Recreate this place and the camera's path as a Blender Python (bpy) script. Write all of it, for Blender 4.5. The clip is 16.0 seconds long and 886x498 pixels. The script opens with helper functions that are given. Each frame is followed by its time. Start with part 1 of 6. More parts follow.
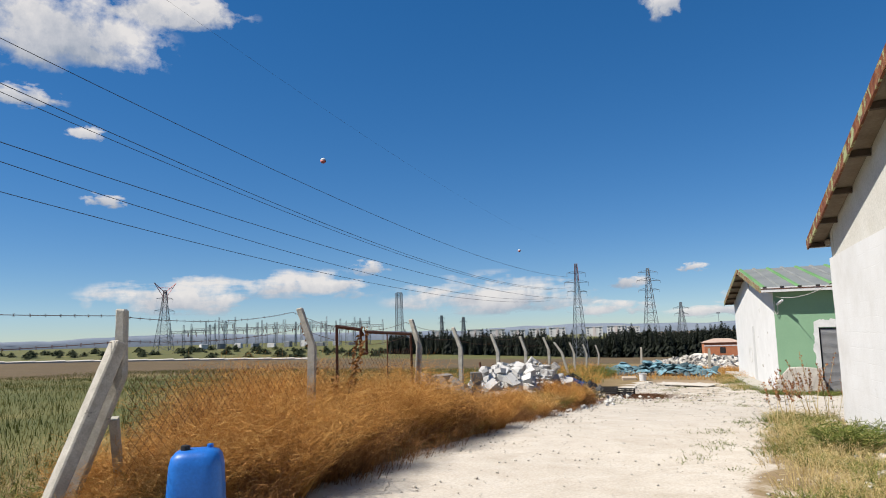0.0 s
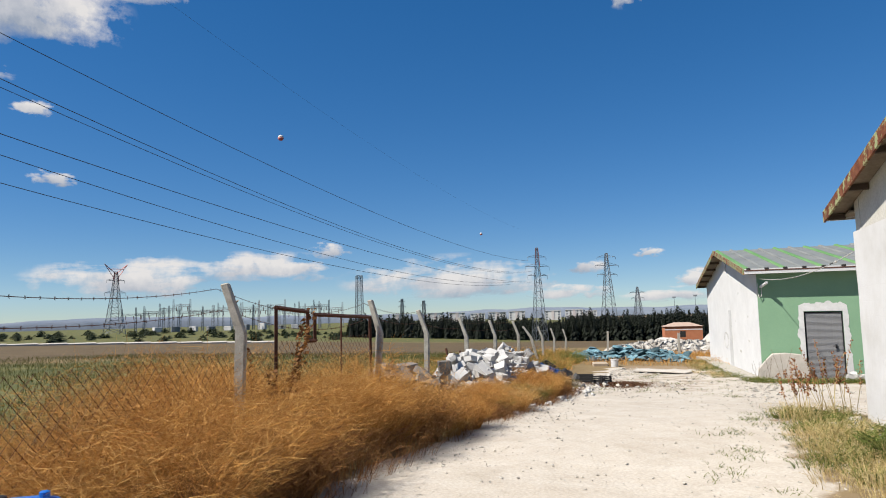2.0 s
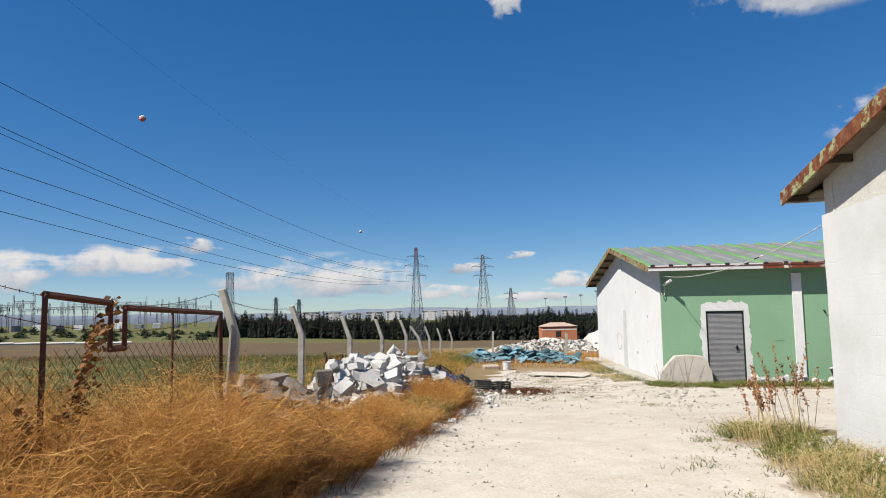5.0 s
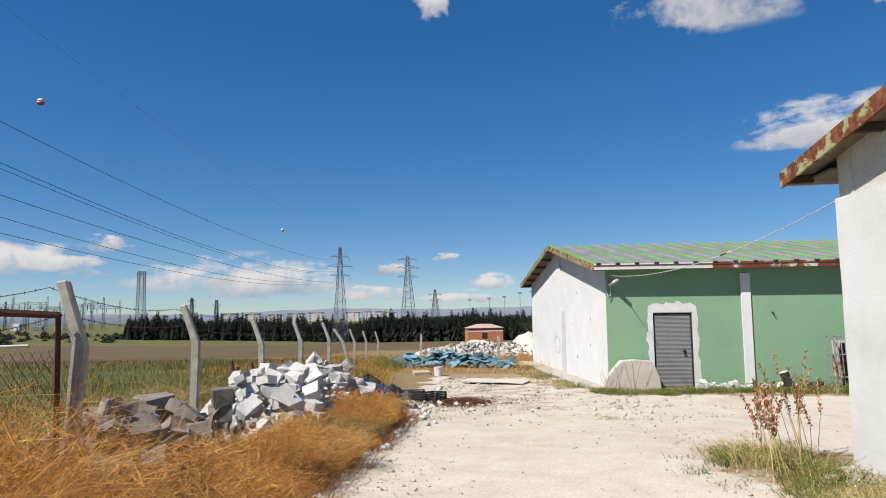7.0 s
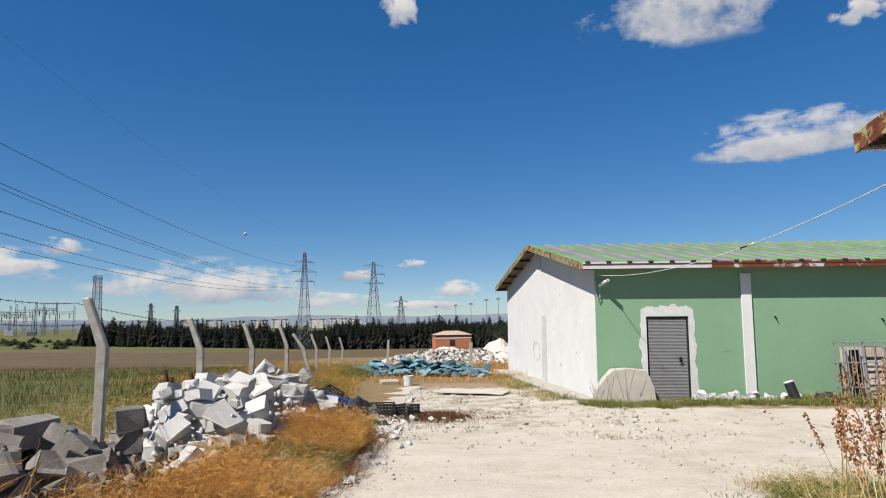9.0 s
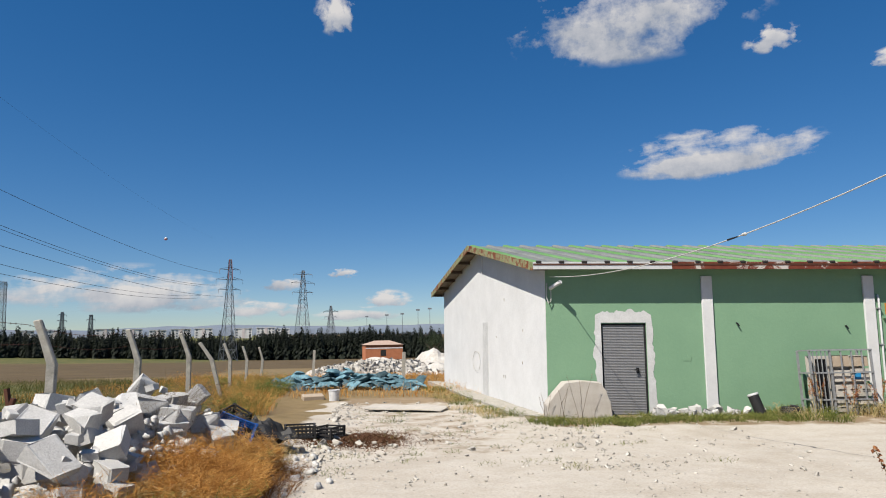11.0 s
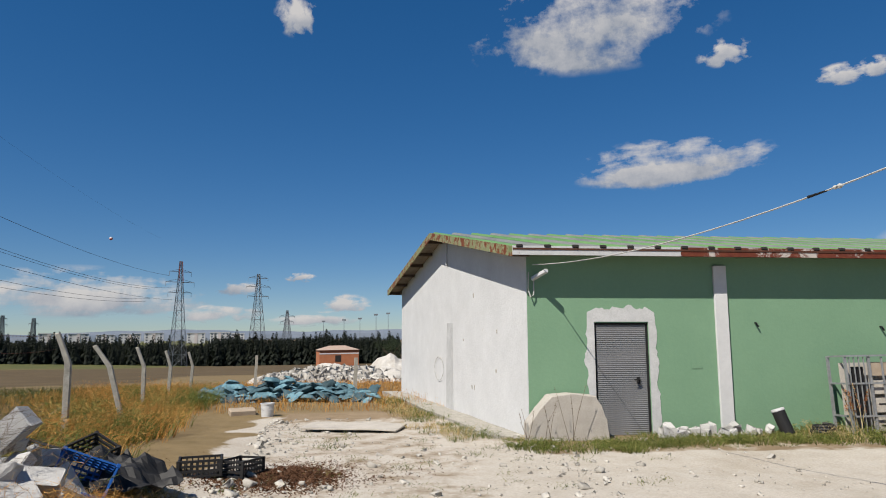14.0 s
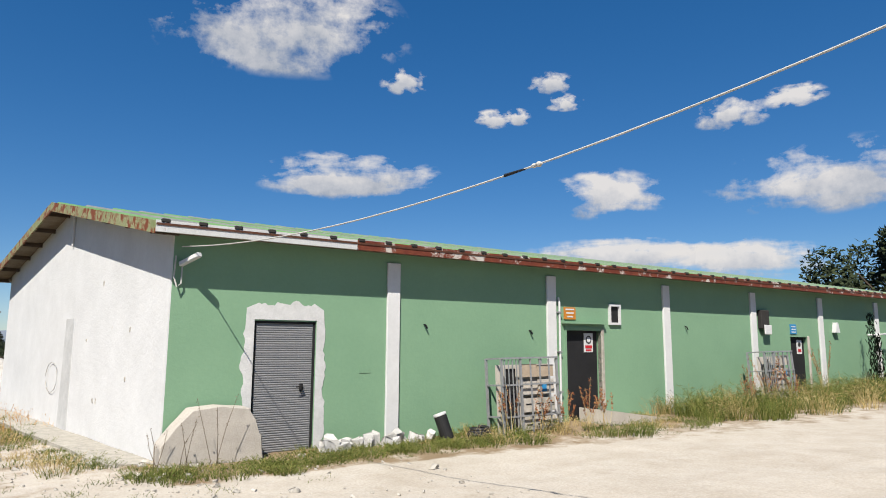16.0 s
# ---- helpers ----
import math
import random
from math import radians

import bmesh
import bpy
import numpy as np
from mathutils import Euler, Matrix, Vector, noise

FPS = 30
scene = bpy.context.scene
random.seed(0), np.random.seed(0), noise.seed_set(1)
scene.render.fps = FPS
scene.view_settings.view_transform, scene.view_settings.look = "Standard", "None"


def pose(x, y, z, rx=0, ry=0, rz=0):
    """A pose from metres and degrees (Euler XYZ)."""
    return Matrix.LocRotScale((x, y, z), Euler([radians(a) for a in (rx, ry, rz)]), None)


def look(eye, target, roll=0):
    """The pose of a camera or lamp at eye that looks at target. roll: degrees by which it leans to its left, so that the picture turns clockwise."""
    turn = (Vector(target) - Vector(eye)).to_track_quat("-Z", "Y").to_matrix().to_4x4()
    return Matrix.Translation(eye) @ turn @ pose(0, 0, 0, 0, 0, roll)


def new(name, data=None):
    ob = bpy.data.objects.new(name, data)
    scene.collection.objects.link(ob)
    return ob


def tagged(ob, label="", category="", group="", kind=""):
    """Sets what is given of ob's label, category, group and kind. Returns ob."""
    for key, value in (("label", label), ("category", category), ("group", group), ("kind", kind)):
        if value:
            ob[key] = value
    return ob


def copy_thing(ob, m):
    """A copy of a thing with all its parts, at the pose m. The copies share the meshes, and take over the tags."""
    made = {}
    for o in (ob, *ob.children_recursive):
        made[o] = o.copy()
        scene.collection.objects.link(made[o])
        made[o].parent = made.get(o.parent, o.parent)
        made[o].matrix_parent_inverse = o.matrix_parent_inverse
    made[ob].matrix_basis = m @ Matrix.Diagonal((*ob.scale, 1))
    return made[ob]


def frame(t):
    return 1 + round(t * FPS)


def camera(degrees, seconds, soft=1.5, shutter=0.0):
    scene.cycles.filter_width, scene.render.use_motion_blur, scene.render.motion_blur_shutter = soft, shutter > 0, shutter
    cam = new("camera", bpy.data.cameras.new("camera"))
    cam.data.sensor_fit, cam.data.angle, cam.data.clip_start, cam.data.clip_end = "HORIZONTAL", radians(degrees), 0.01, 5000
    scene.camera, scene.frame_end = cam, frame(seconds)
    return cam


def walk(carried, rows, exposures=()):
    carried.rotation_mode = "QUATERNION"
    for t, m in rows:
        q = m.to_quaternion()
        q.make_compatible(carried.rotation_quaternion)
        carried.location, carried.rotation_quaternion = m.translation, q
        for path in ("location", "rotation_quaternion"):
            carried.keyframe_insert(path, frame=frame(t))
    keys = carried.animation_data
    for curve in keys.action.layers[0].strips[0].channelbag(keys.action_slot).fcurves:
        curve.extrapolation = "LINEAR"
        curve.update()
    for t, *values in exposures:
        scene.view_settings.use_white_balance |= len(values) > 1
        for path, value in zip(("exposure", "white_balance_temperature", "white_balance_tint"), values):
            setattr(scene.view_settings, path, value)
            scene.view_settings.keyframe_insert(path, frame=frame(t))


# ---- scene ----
cam = camera(68.6, 16.0, soft=1.0)
METRES, EYE, TILT, LEAN, TURN = 15.0, 1.6, 0.0, 0.0, 27.9
ROWS = [
    (0.0, 0.0, 0.0, 0.0, 0.22, 7.75, 1.61),
    (0.5, 0.0011, 0.0299, 0.0009, -0.92, 7.46, 1.55),
    (1.0, 0.0023, 0.0634, 0.0017, -1.69, 7.4, 1.61),
    (1.5, -0.0065, 0.0919, 0.0004, -1.71, 7.09, 1.35),
    (2.0, -0.0055, 0.1244, 0.0008, -3.27, 6.21, 1.48),
    (2.5, -0.0107, 0.1521, 0.0017, -3.73, 6.22, 1.39),
    (3.0, -0.0115, 0.1805, 0.002, -10.07, 6.13, 1.32),
    (5.5, 0.0037, 0.3314, -0.0011, -14.56, 5.86, 1.28),
    (6.0, 0.0078, 0.3642, -0.0012, -16.16, 5.76, 1.27),
    (6.5, 0.0123, 0.3922, -0.0007, -19.74, 5.8, 1.09),
    (7.0, 0.0229, 0.4245, 0.0007, -20.73, 5.9, 1.21),
    (7.5, 0.0255, 0.4545, -0.0008, -20.89, 6.34, 1.05),
    (8.0, 0.0387, 0.4849, -0.003, -21.26, 6.34, 1.17),
    (8.5, 0.0457, 0.514, -0.0041, -21.25, 6.35, 1.09),
    (9.0, 0.0557, 0.5431, -0.0057, -23.75, 6.48, 0.97),
    (11.5, 0.123, 0.6964, -0.011, -29.91, 7.35, 0.91),
    (12.0, 0.1378, 0.7261, -0.0114, -29.92, 7.42, 0.87),
    (12.5, 0.1513, 0.7533, -0.0124, -30.14, 7.61, 0.75),
    (13.0, 0.1701, 0.7818, -0.0124, -29.85, 7.61, 0.82),
    (13.5, 0.1835, 0.8088, -0.0143, -28.42, 7.68, 0.7),
    (14.0, 0.2062, 0.8318, -0.0165, -33.43, 7.7, 0.75),
    (14.5, 0.2234, 0.8548, -0.0186, -36.62, 7.68, 0.62),
    (15.0, 0.244, 0.8731, -0.0194, -50.27, 7.76, 0.41),
    (15.5, 0.2707, 0.8907, -0.0203, -52.0, 7.8, 0.51),
    (16.0, 0.296, 0.9036, -0.0209, -61.72, 7.84, 0.21),
]
walk(cam, [(t, pose(0, 0, EYE, TILT, LEAN, TURN) @ pose(METRES * x, METRES * y, METRES * z, 90 + pitch, roll, yaw)) for t, x, y, z, yaw, pitch, roll in ROWS],
     exposures=((0.0, 0.84), (8.0, 0.78), (11.5, 0.66), (12.0, 0.64), (13.0, 0.60), (13.5, 0.56), (14.0, 0.46), (14.5, 0.40), (15.0, 0.70), (16.0, 0.80)))


# ---- light ----
SUN_TO = Vector((-0.56, -0.56, 1.0)).normalized()
sun = new("sun", bpy.data.lights.new("sun", "SUN"))
sun.data.energy, sun.data.angle, sun.data.color = 5.0, radians(0.53), (1.0, 0.94, 0.85)
sun.matrix_world = look((0, 0, 60), Vector((0, 0, 60)) - SUN_TO)
world = bpy.data.worlds.new("sky")
scene.world = world
world.use_nodes = True
wn = world.node_tree
sky = wn.nodes.new("ShaderNodeTexSky")
sky.sky_type, sky.sun_disc = "NISHITA", False
sky.sun_elevation = math.asin(SUN_TO.z)
sky.sun_rotation = math.atan2(SUN_TO.x, SUN_TO.y)
sky.altitude, sky.air_density, sky.dust_density, sky.ozone_density = 2000, 1.0, 0.1, 2.0
tone = wn.nodes.new("ShaderNodeHueSaturation")
tone.inputs["Saturation"].default_value = 1.6
even = wn.nodes.new("ShaderNodeGamma")
even.inputs["Gamma"].default_value = 0.72
wn.links.new(sky.outputs[0], even.inputs["Color"])
wn.links.new(even.outputs[0], tone.inputs["Color"])
cool = wn.nodes.new("ShaderNodeMix")
cool.data_type, cool.blend_type = "RGBA", "MULTIPLY"
cool.inputs[0].default_value = 1.0
cool.inputs[7].default_value = (0.86, 0.955, 1.10, 1)
wn.links.new(tone.outputs[0], cool.inputs[6])
wn.links.new(cool.outputs[2], wn.nodes["Background"].inputs[0])
wn.nodes["Background"].inputs[1].default_value = 0.085


# ---- materials ----
def ramp(nt, fac, stops):
    r = nt.nodes.new("ShaderNodeValToRGB")
    while len(r.color_ramp.elements) < len(stops):
        r.color_ramp.elements.new(0.5)
    for e, (p, c) in zip(r.color_ramp.elements, stops):
        e.position, e.color = p, (*c, 1) if len(c) == 3 else c
    nt.links.new(fac, r.inputs[0])
    return r.outputs[0]


def noise_tex(nt, vec, scale, detail=4, rough=0.6, distort=0.0):
    n = nt.nodes.new("ShaderNodeTexNoise")
    n.inputs["Scale"].default_value, n.inputs["Detail"].default_value = scale, detail
    n.inputs["Roughness"].default_value, n.inputs["Distortion"].default_value = rough, distort
    if vec is not None:
        nt.links.new(vec, n.inputs["Vector"])
    return n.outputs[0]


def mix(nt, fac, a, b, blend="MIX"):
    m = nt.nodes.new("ShaderNodeMix")
    m.data_type, m.blend_type = "RGBA", blend
    for s, v in ((m.inputs[0], fac), (m.inputs[6], a), (m.inputs[7], b)):
        if isinstance(v, (int, float)):
            s.default_value = v
        elif isinstance(v, tuple):
            s.default_value = (*v, 1)
        else:
            nt.links.new(v, s)
    return m.outputs[2]


def calc(nt, op, a, b=0.0, clamp=False):
    m = nt.nodes.new("ShaderNodeMath")
    m.operation, m.use_clamp = op, clamp
    for s, v in zip(m.inputs, (a, b)):
        if isinstance(v, (int, float)):
            s.default_value = v
        else:
            nt.links.new(v, s)
    return m.outputs[0]


def bump(nt, bsdf, height, strength, dist):
    b = nt.nodes.new("ShaderNodeBump")
    b.inputs["Strength"].default_value, b.inputs["Distance"].default_value = strength, dist
    nt.links.new(height, b.inputs["Height"])
    nt.links.new(b.outputs[0], bsdf.inputs["Normal"])


def start(name, rough=0.8, metal=0.0):
    m = bpy.data.materials.new(name)
    m.use_nodes = True
    nt = m.node_tree
    bsdf = nt.nodes["Principled BSDF"]
    bsdf.inputs["Roughness"].default_value, bsdf.inputs["Metallic"].default_value = rough, metal
    bsdf.inputs["Specular IOR Level"].default_value = 0.3
    vec = nt.nodes.new("ShaderNodeTexCoord").outputs["Object"]
    return m, nt, bsdf, vec


def surface(name, stops, scale=3.0, rough=0.85, metal=0.0, grain=60.0, relief=0.004, stain=None, stain_scale=1.2, stain_at=0.62, vary=0.0, speck=0.35):
    """Two scales of noise: broad colour drift, fine grain, and patches of a second colour with their own shape."""
    m, nt, bsdf, vec = start(name, rough, metal)
    col = ramp(nt, noise_tex(nt, vec, scale, 6, 0.65), [(0.3 + 0.4 * i / max(1, len(stops) - 1), c) for i, c in enumerate(stops)])
    fine = noise_tex(nt, vec, grain, 3, 0.7)
    col = mix(nt, speck, col, ramp(nt, fine, [(0.3, (0.55, 0.55, 0.55)), (0.7, (1.25, 1.25, 1.25))]), "MULTIPLY")
    if stain:
        mask = ramp(nt, noise_tex(nt, vec, stain_scale, 8, 0.7, 0.4), [(stain_at, (0, 0, 0)), (stain_at + 0.06, (1, 1, 1))])
        col = mix(nt, mask, col, stain)
    if vary:
        rnd = nt.nodes.new("ShaderNodeObjectInfo").outputs["Random"]
        isl = nt.nodes.new("ShaderNodeNewGeometry").outputs["Random Per Island"]
        r = calc(nt, "FRACT", calc(nt, "ADD", rnd, isl))
        col = mix(nt, 1.0, col, ramp(nt, r, [(0.0, (1 - vary,) * 3), (1.0, (1 + vary * 0.4,) * 3)]), "MULTIPLY")
    nt.links.new(col, bsdf.inputs["Base Color"])
    bump(nt, bsdf, fine, 0.6, relief)
    return m


M_WHITE = surface("white_limewash", [(0.49, 0.49, 0.485), (0.56, 0.56, 0.555)], 1.5, 0.9, grain=14, relief=0.01, stain=(0.436, 0.408, 0.352), stain_scale=0.7, stain_at=0.68, speck=0.08)
M_CREAM = surface("old_cream_render", [(0.436, 0.415, 0.366), (0.507, 0.493, 0.451)], 2.0, 0.9, grain=30, relief=0.01, stain=(0.317, 0.296, 0.253), stain_at=0.66)
M_GREEN = surface("green_wall_paint", [(0.150, 0.262, 0.163), (0.170, 0.288, 0.18)], 0.9, 0.8, grain=16, relief=0.006, stain=(0.183, 0.295, 0.193), stain_scale=1.5, stain_at=0.7, speck=0.08)
M_PATCH = surface("white_plaster_patch", [(0.422, 0.422, 0.415), (0.521, 0.521, 0.514)], 5, 0.9, grain=30, relief=0.01, speck=0.15)
M_GREYPATCH = surface("bare_cement_patch", [(0.38, 0.38, 0.373), (0.479, 0.479, 0.472)], 4, 0.9, grain=45)
M_CONC = surface("weathered_concrete", [(0.25, 0.235, 0.20), (0.40, 0.375, 0.325)], 9, 0.9, grain=70, relief=0.01, stain=(0.155, 0.141, 0.12), stain_scale=7)
M_SLAB = surface("pale_concrete_slab", [(0.352, 0.324, 0.282), (0.451, 0.415, 0.366)], 4, 0.9, grain=50, relief=0.01)
M_RUST = surface("rusted_paint_strip", [(0.085, 0.014, 0.009), (0.17, 0.045, 0.02)], 5, 0.7, grain=60, stain=(0.43, 0.39, 0.35), stain_scale=2.2, stain_at=0.54)
M_RUSTIRON = surface("rusty_iron", [(0.05, 0.022, 0.014), (0.099, 0.035, 0.018)], 9, 0.8, grain=90)
M_FASCIA = surface("white_sheet_trim", [(0.436, 0.436, 0.429), (0.507, 0.507, 0.5)], 3, 0.5, grain=60, relief=0.001, stain=(0.155, 0.049, 0.025), stain_scale=2.2, stain_at=0.64)
M_RAKE = surface("peeling_green_and_rust_trim", [(0.15, 0.18, 0.075), (0.30, 0.28, 0.17)], 4.5, 0.7, grain=40, relief=0.003, stain=(0.14, 0.04, 0.015), stain_scale=4.5, stain_at=0.48)
M_RAKERUST = surface("rusted_trim_with_green_flakes", [(0.06, 0.015, 0.009), (0.14, 0.042, 0.016), (0.23, 0.10, 0.04)], 7, 0.75, grain=40, relief=0.004, stain=(0.27, 0.29, 0.14), stain_scale=4.2, stain_at=0.52)
M_SOFFIT = surface("old_soffit_boards", [(0.12, 0.092, 0.063), (0.197, 0.162, 0.12)], 4, 0.9, grain=30)
M_TIMBER = surface("dark_purlin_timber", [(0.05, 0.035, 0.025), (0.07, 0.049, 0.035)], 6, 0.9)
M_PAN = surface("grey_roof_sheet", [(0.141, 0.148, 0.141), (0.197, 0.204, 0.19)], 1.2, 0.5, 0.0, 30, 0.002, stain=(0.141, 0.183, 0.127), stain_scale=1.0)
M_RIB = surface("green_roof_rib", [(0.084, 0.19, 0.06), (0.134, 0.253, 0.099)], 1.0, 0.5, 0.0, 30, 0.001)
M_DOORGREY = surface("grey_ribbed_steel_door", [(0.19, 0.192, 0.196), (0.24, 0.242, 0.246)], 2, 0.55, 0.1, 50, 0.002)
M_BLACK = surface("black_metal", [(0.008, 0.008, 0.009), (0.014, 0.014, 0.015)], 3, 0.75)
# near-black that stands in for shade inside openings; also the meter box's colour
M_DARK = surface("interior_shade_and_dark_box", [(0.02, 0.018, 0.017), (0.03, 0.028, 0.026)], 3, 0.9)
M_GALV = surface("dull_galvanised_steel", [(0.239, 0.246, 0.253), (0.338, 0.345, 0.352)], 8, 0.5, 0.4, 60, 0.001)
M_PYLON = surface("pylon_steel", [(0.141, 0.155, 0.169), (0.197, 0.211, 0.225)], 1, 0.6, 0.2)
M_PYLONRED = surface("red_painted_steel", [(0.387, 0.099, 0.092), (0.436, 0.141, 0.127)], 1, 0.6)
M_CABLE = surface("dark_conductor", [(0.03, 0.035, 0.045), (0.05, 0.055, 0.06)], 1, 0.6)
M_ROPE = surface("pale_rope", [(0.387, 0.38, 0.352), (0.465, 0.451, 0.422)], 9, 0.9)
M_BLUE = surface("blue_plastic", [(0.010, 0.095, 0.36), (0.018, 0.14, 0.46)], 2, 0.42, 0, 40, 0.002, stain=(0.07, 0.127, 0.296), stain_scale=5, stain_at=0.68)
M_BLUECRATE = surface("blue_crate_plastic", [(0.007, 0.063, 0.253), (0.014, 0.092, 0.317)], 4, 0.5)
M_BLACKP = surface("black_plastic", [(0.012, 0.012, 0.013), (0.022, 0.021, 0.02)], 4, 0.6)
M_BAG = surface("teal_woven_sack", [(0.05, 0.13, 0.17), (0.17, 0.29, 0.33)], 5, 0.7, grain=80, relief=0.02, stain=(0.07, 0.07, 0.07), stain_scale=2.5, stain_at=0.6, vary=0.75)
M_BLOCK = surface("white_aerated_block", [(0.40, 0.39, 0.37), (0.50, 0.49, 0.475)], 4, 0.95, grain=60, relief=0.01, stain=(0.324, 0.31, 0.282), stain_scale=2, stain_at=0.68, vary=0.15)
M_GBLOCK = surface("grey_rubble_block", [(0.105, 0.096, 0.085), (0.23, 0.214, 0.195)], 5, 0.95, grain=50, relief=0.012, stain=(0.13, 0.12, 0.10), vary=0.35)
M_STONE = surface("pale_gravel_stone", [(0.36, 0.335, 0.29), (0.47, 0.445, 0.40)], 6, 0.95, grain=40, relief=0.004, vary=0.25)
M_HEAP = surface("white_stone_heap", [(0.352, 0.324, 0.282), (0.507, 0.486, 0.451)], 1.5, 0.95, grain=9, relief=0.1, vary=0.3)
M_BRICK = surface("orange_hollow_brick", [(0.34, 0.125, 0.06), (0.42, 0.165, 0.08)], 1.5, 0.9, grain=12)
M_ROOFTILE = surface("pale_terracotta_roof", [(0.324, 0.225, 0.176), (0.387, 0.296, 0.239)], 1.5, 0.9, grain=8)
M_APT = surface("white_apartment_render", [(0.50, 0.49, 0.48), (0.60, 0.59, 0.58)], 0.05, 0.9, grain=0.5)
M_APTDARK = surface("dark_window_glass", [(0.08, 0.09, 0.11), (0.13, 0.14, 0.16)], 0.2, 0.3)
M_APTRED = surface("red_brown_facade_panel", [(0.50, 0.44, 0.42), (0.54, 0.48, 0.46)], 0.1, 0.9)
M_CARD = surface("tan_cardboard", [(0.296, 0.232, 0.169), (0.366, 0.303, 0.232)], 6, 0.9)
M_ORANGE = surface("orange_sign_face", [(0.422, 0.155, 0.021), (0.465, 0.183, 0.028)], 6, 0.5)
M_SIGNWHITE = surface("white_sign_face", [(0.507, 0.507, 0.507), (0.563, 0.563, 0.563)], 6, 0.5)
M_SIGNRED = surface("red_sign_ink", [(0.387, 0.014, 0.021), (0.422, 0.021, 0.028)], 6, 0.5)
M_SIGNBLUE = surface("blue_sign_face", [(0.021, 0.176, 0.387), (0.028, 0.211, 0.422)], 6, 0.5)
M_INK = surface("black_sign_ink", [(0.01, 0.01, 0.01), (0.02, 0.02, 0.02)], 6, 0.5)
M_BARK = surface("grey_bark", [(0.064, 0.048, 0.036), (0.106, 0.084, 0.063)], 6, 0.95)
# the hills' blue-grey base colour carries the distance haze
M_HILL = surface("haze_tinted_hill", [(0.113, 0.141, 0.183), (0.155, 0.176, 0.211)], 0.004, 1.0, grain=0.03)


def blockwork():
    """Thin limewash over block courses: the joints show as faint hollows, with grey runs and bare spots."""
    m, nt, bsdf, vec = start("limewashed_blockwork", 0.92)
    sep = nt.nodes.new("ShaderNodeSeparateXYZ")
    nt.links.new(vec, sep.inputs[0])
    flat = nt.nodes.new("ShaderNodeCombineXYZ")
    nt.links.new(sep.outputs[1], flat.inputs[0])
    nt.links.new(sep.outputs[2], flat.inputs[1])
    br = nt.nodes.new("ShaderNodeTexBrick")
    br.inputs["Scale"].default_value = 1.0
    br.inputs["Brick Width"].default_value, br.inputs["Row Height"].default_value = 0.42, 0.22
    br.inputs["Mortar Size"].default_value, br.inputs["Mortar Smooth"].default_value = 0.01, 1.0
    wob = nt.nodes.new("ShaderNodeVectorMath")
    wob.operation = "ADD"
    nt.links.new(flat.outputs[0], wob.inputs[0])
    nt.links.new(calc(nt, "MULTIPLY", noise_tex(nt, vec, 2.5, 3), 0.08), wob.inputs[1])
    nt.links.new(wob.outputs[0], br.inputs["Vector"])
    broad, fine = noise_tex(nt, vec, 1.1, 7, 0.65), noise_tex(nt, vec, 22, 5, 0.7)
    col = ramp(nt, broad, [(0.3, (0.45, 0.44, 0.42)), (0.5, (0.51, 0.505, 0.495)), (0.7, (0.545, 0.545, 0.54))])
    bare = ramp(nt, noise_tex(nt, vec, 1.6, 9, 0.75, 0.6), [(0.63, (0, 0, 0)), (0.7, (0.6,) * 3)])
    col = mix(nt, bare, col, (0.36, 0.345, 0.31))
    patchy = calc(nt, "MULTIPLY", br.outputs["Fac"], calc(nt, "MULTIPLY", calc(nt, "SUBTRACT", broad, 0.46, True), 1.2))
    col = mix(nt, patchy, col, (0.40, 0.385, 0.35))
    nt.links.new(col, bsdf.inputs["Base Color"])
    bump(nt, bsdf, calc(nt, "SUBTRACT", calc(nt, "MULTIPLY", fine, 0.5), calc(nt, "MULTIPLY", br.outputs["Fac"], calc(nt, "SUBTRACT", broad, 0.42, True))), 0.5, 0.012)
    return m


M_BLOCKWALL = blockwork()


def leafy(name, stops, spread=0.5):
    """Thin plant matter: colour drawn stalk by stalk, with a little light let through."""
    m, nt, bsdf, vec = start(name, 0.8)
    isl = nt.nodes.new("ShaderNodeNewGeometry").outputs["Random Per Island"]
    f = calc(nt, "ADD", calc(nt, "MULTIPLY", isl, spread), calc(nt, "MULTIPLY", noise_tex(nt, vec, 0.9, 3), 1 - spread))
    col = ramp(nt, f, [(0.25 + 0.5 * i / (len(stops) - 1), c) for i, c in enumerate(stops)])
    nt.links.new(col, bsdf.inputs["Base Color"])
    tr = nt.nodes.new("ShaderNodeBsdfTranslucent")
    nt.links.new(col, tr.inputs["Color"])
    ms = nt.nodes.new("ShaderNodeMixShader")
    ms.inputs[0].default_value = 0.2
    nt.links.new(bsdf.outputs[0], ms.inputs[1])
    nt.links.new(tr.outputs[0], ms.inputs[2])
    nt.links.new(ms.outputs[0], nt.nodes["Material Output"].inputs["Surface"])
    return m


M_GOLD = leafy("dry_golden_stalks", [(0.22, 0.083, 0.016), (0.44, 0.212, 0.045), (0.60, 0.36, 0.12)])
M_BROWN = leafy("rust_brown_undergrowth", [(0.07, 0.028, 0.01), (0.17, 0.075, 0.022), (0.30, 0.15, 0.045)])
M_STRAW = leafy("pale_straw", [(0.25, 0.175, 0.06), (0.42, 0.32, 0.14), (0.52, 0.43, 0.23)])
M_WEED = leafy("green_weed_leaves", [(0.05, 0.075, 0.012), (0.11, 0.14, 0.025), (0.22, 0.21, 0.06)])
M_DOCK = leafy("red_brown_dock_seed", [(0.12, 0.042, 0.017), (0.22, 0.08, 0.032), (0.32, 0.15, 0.06)])
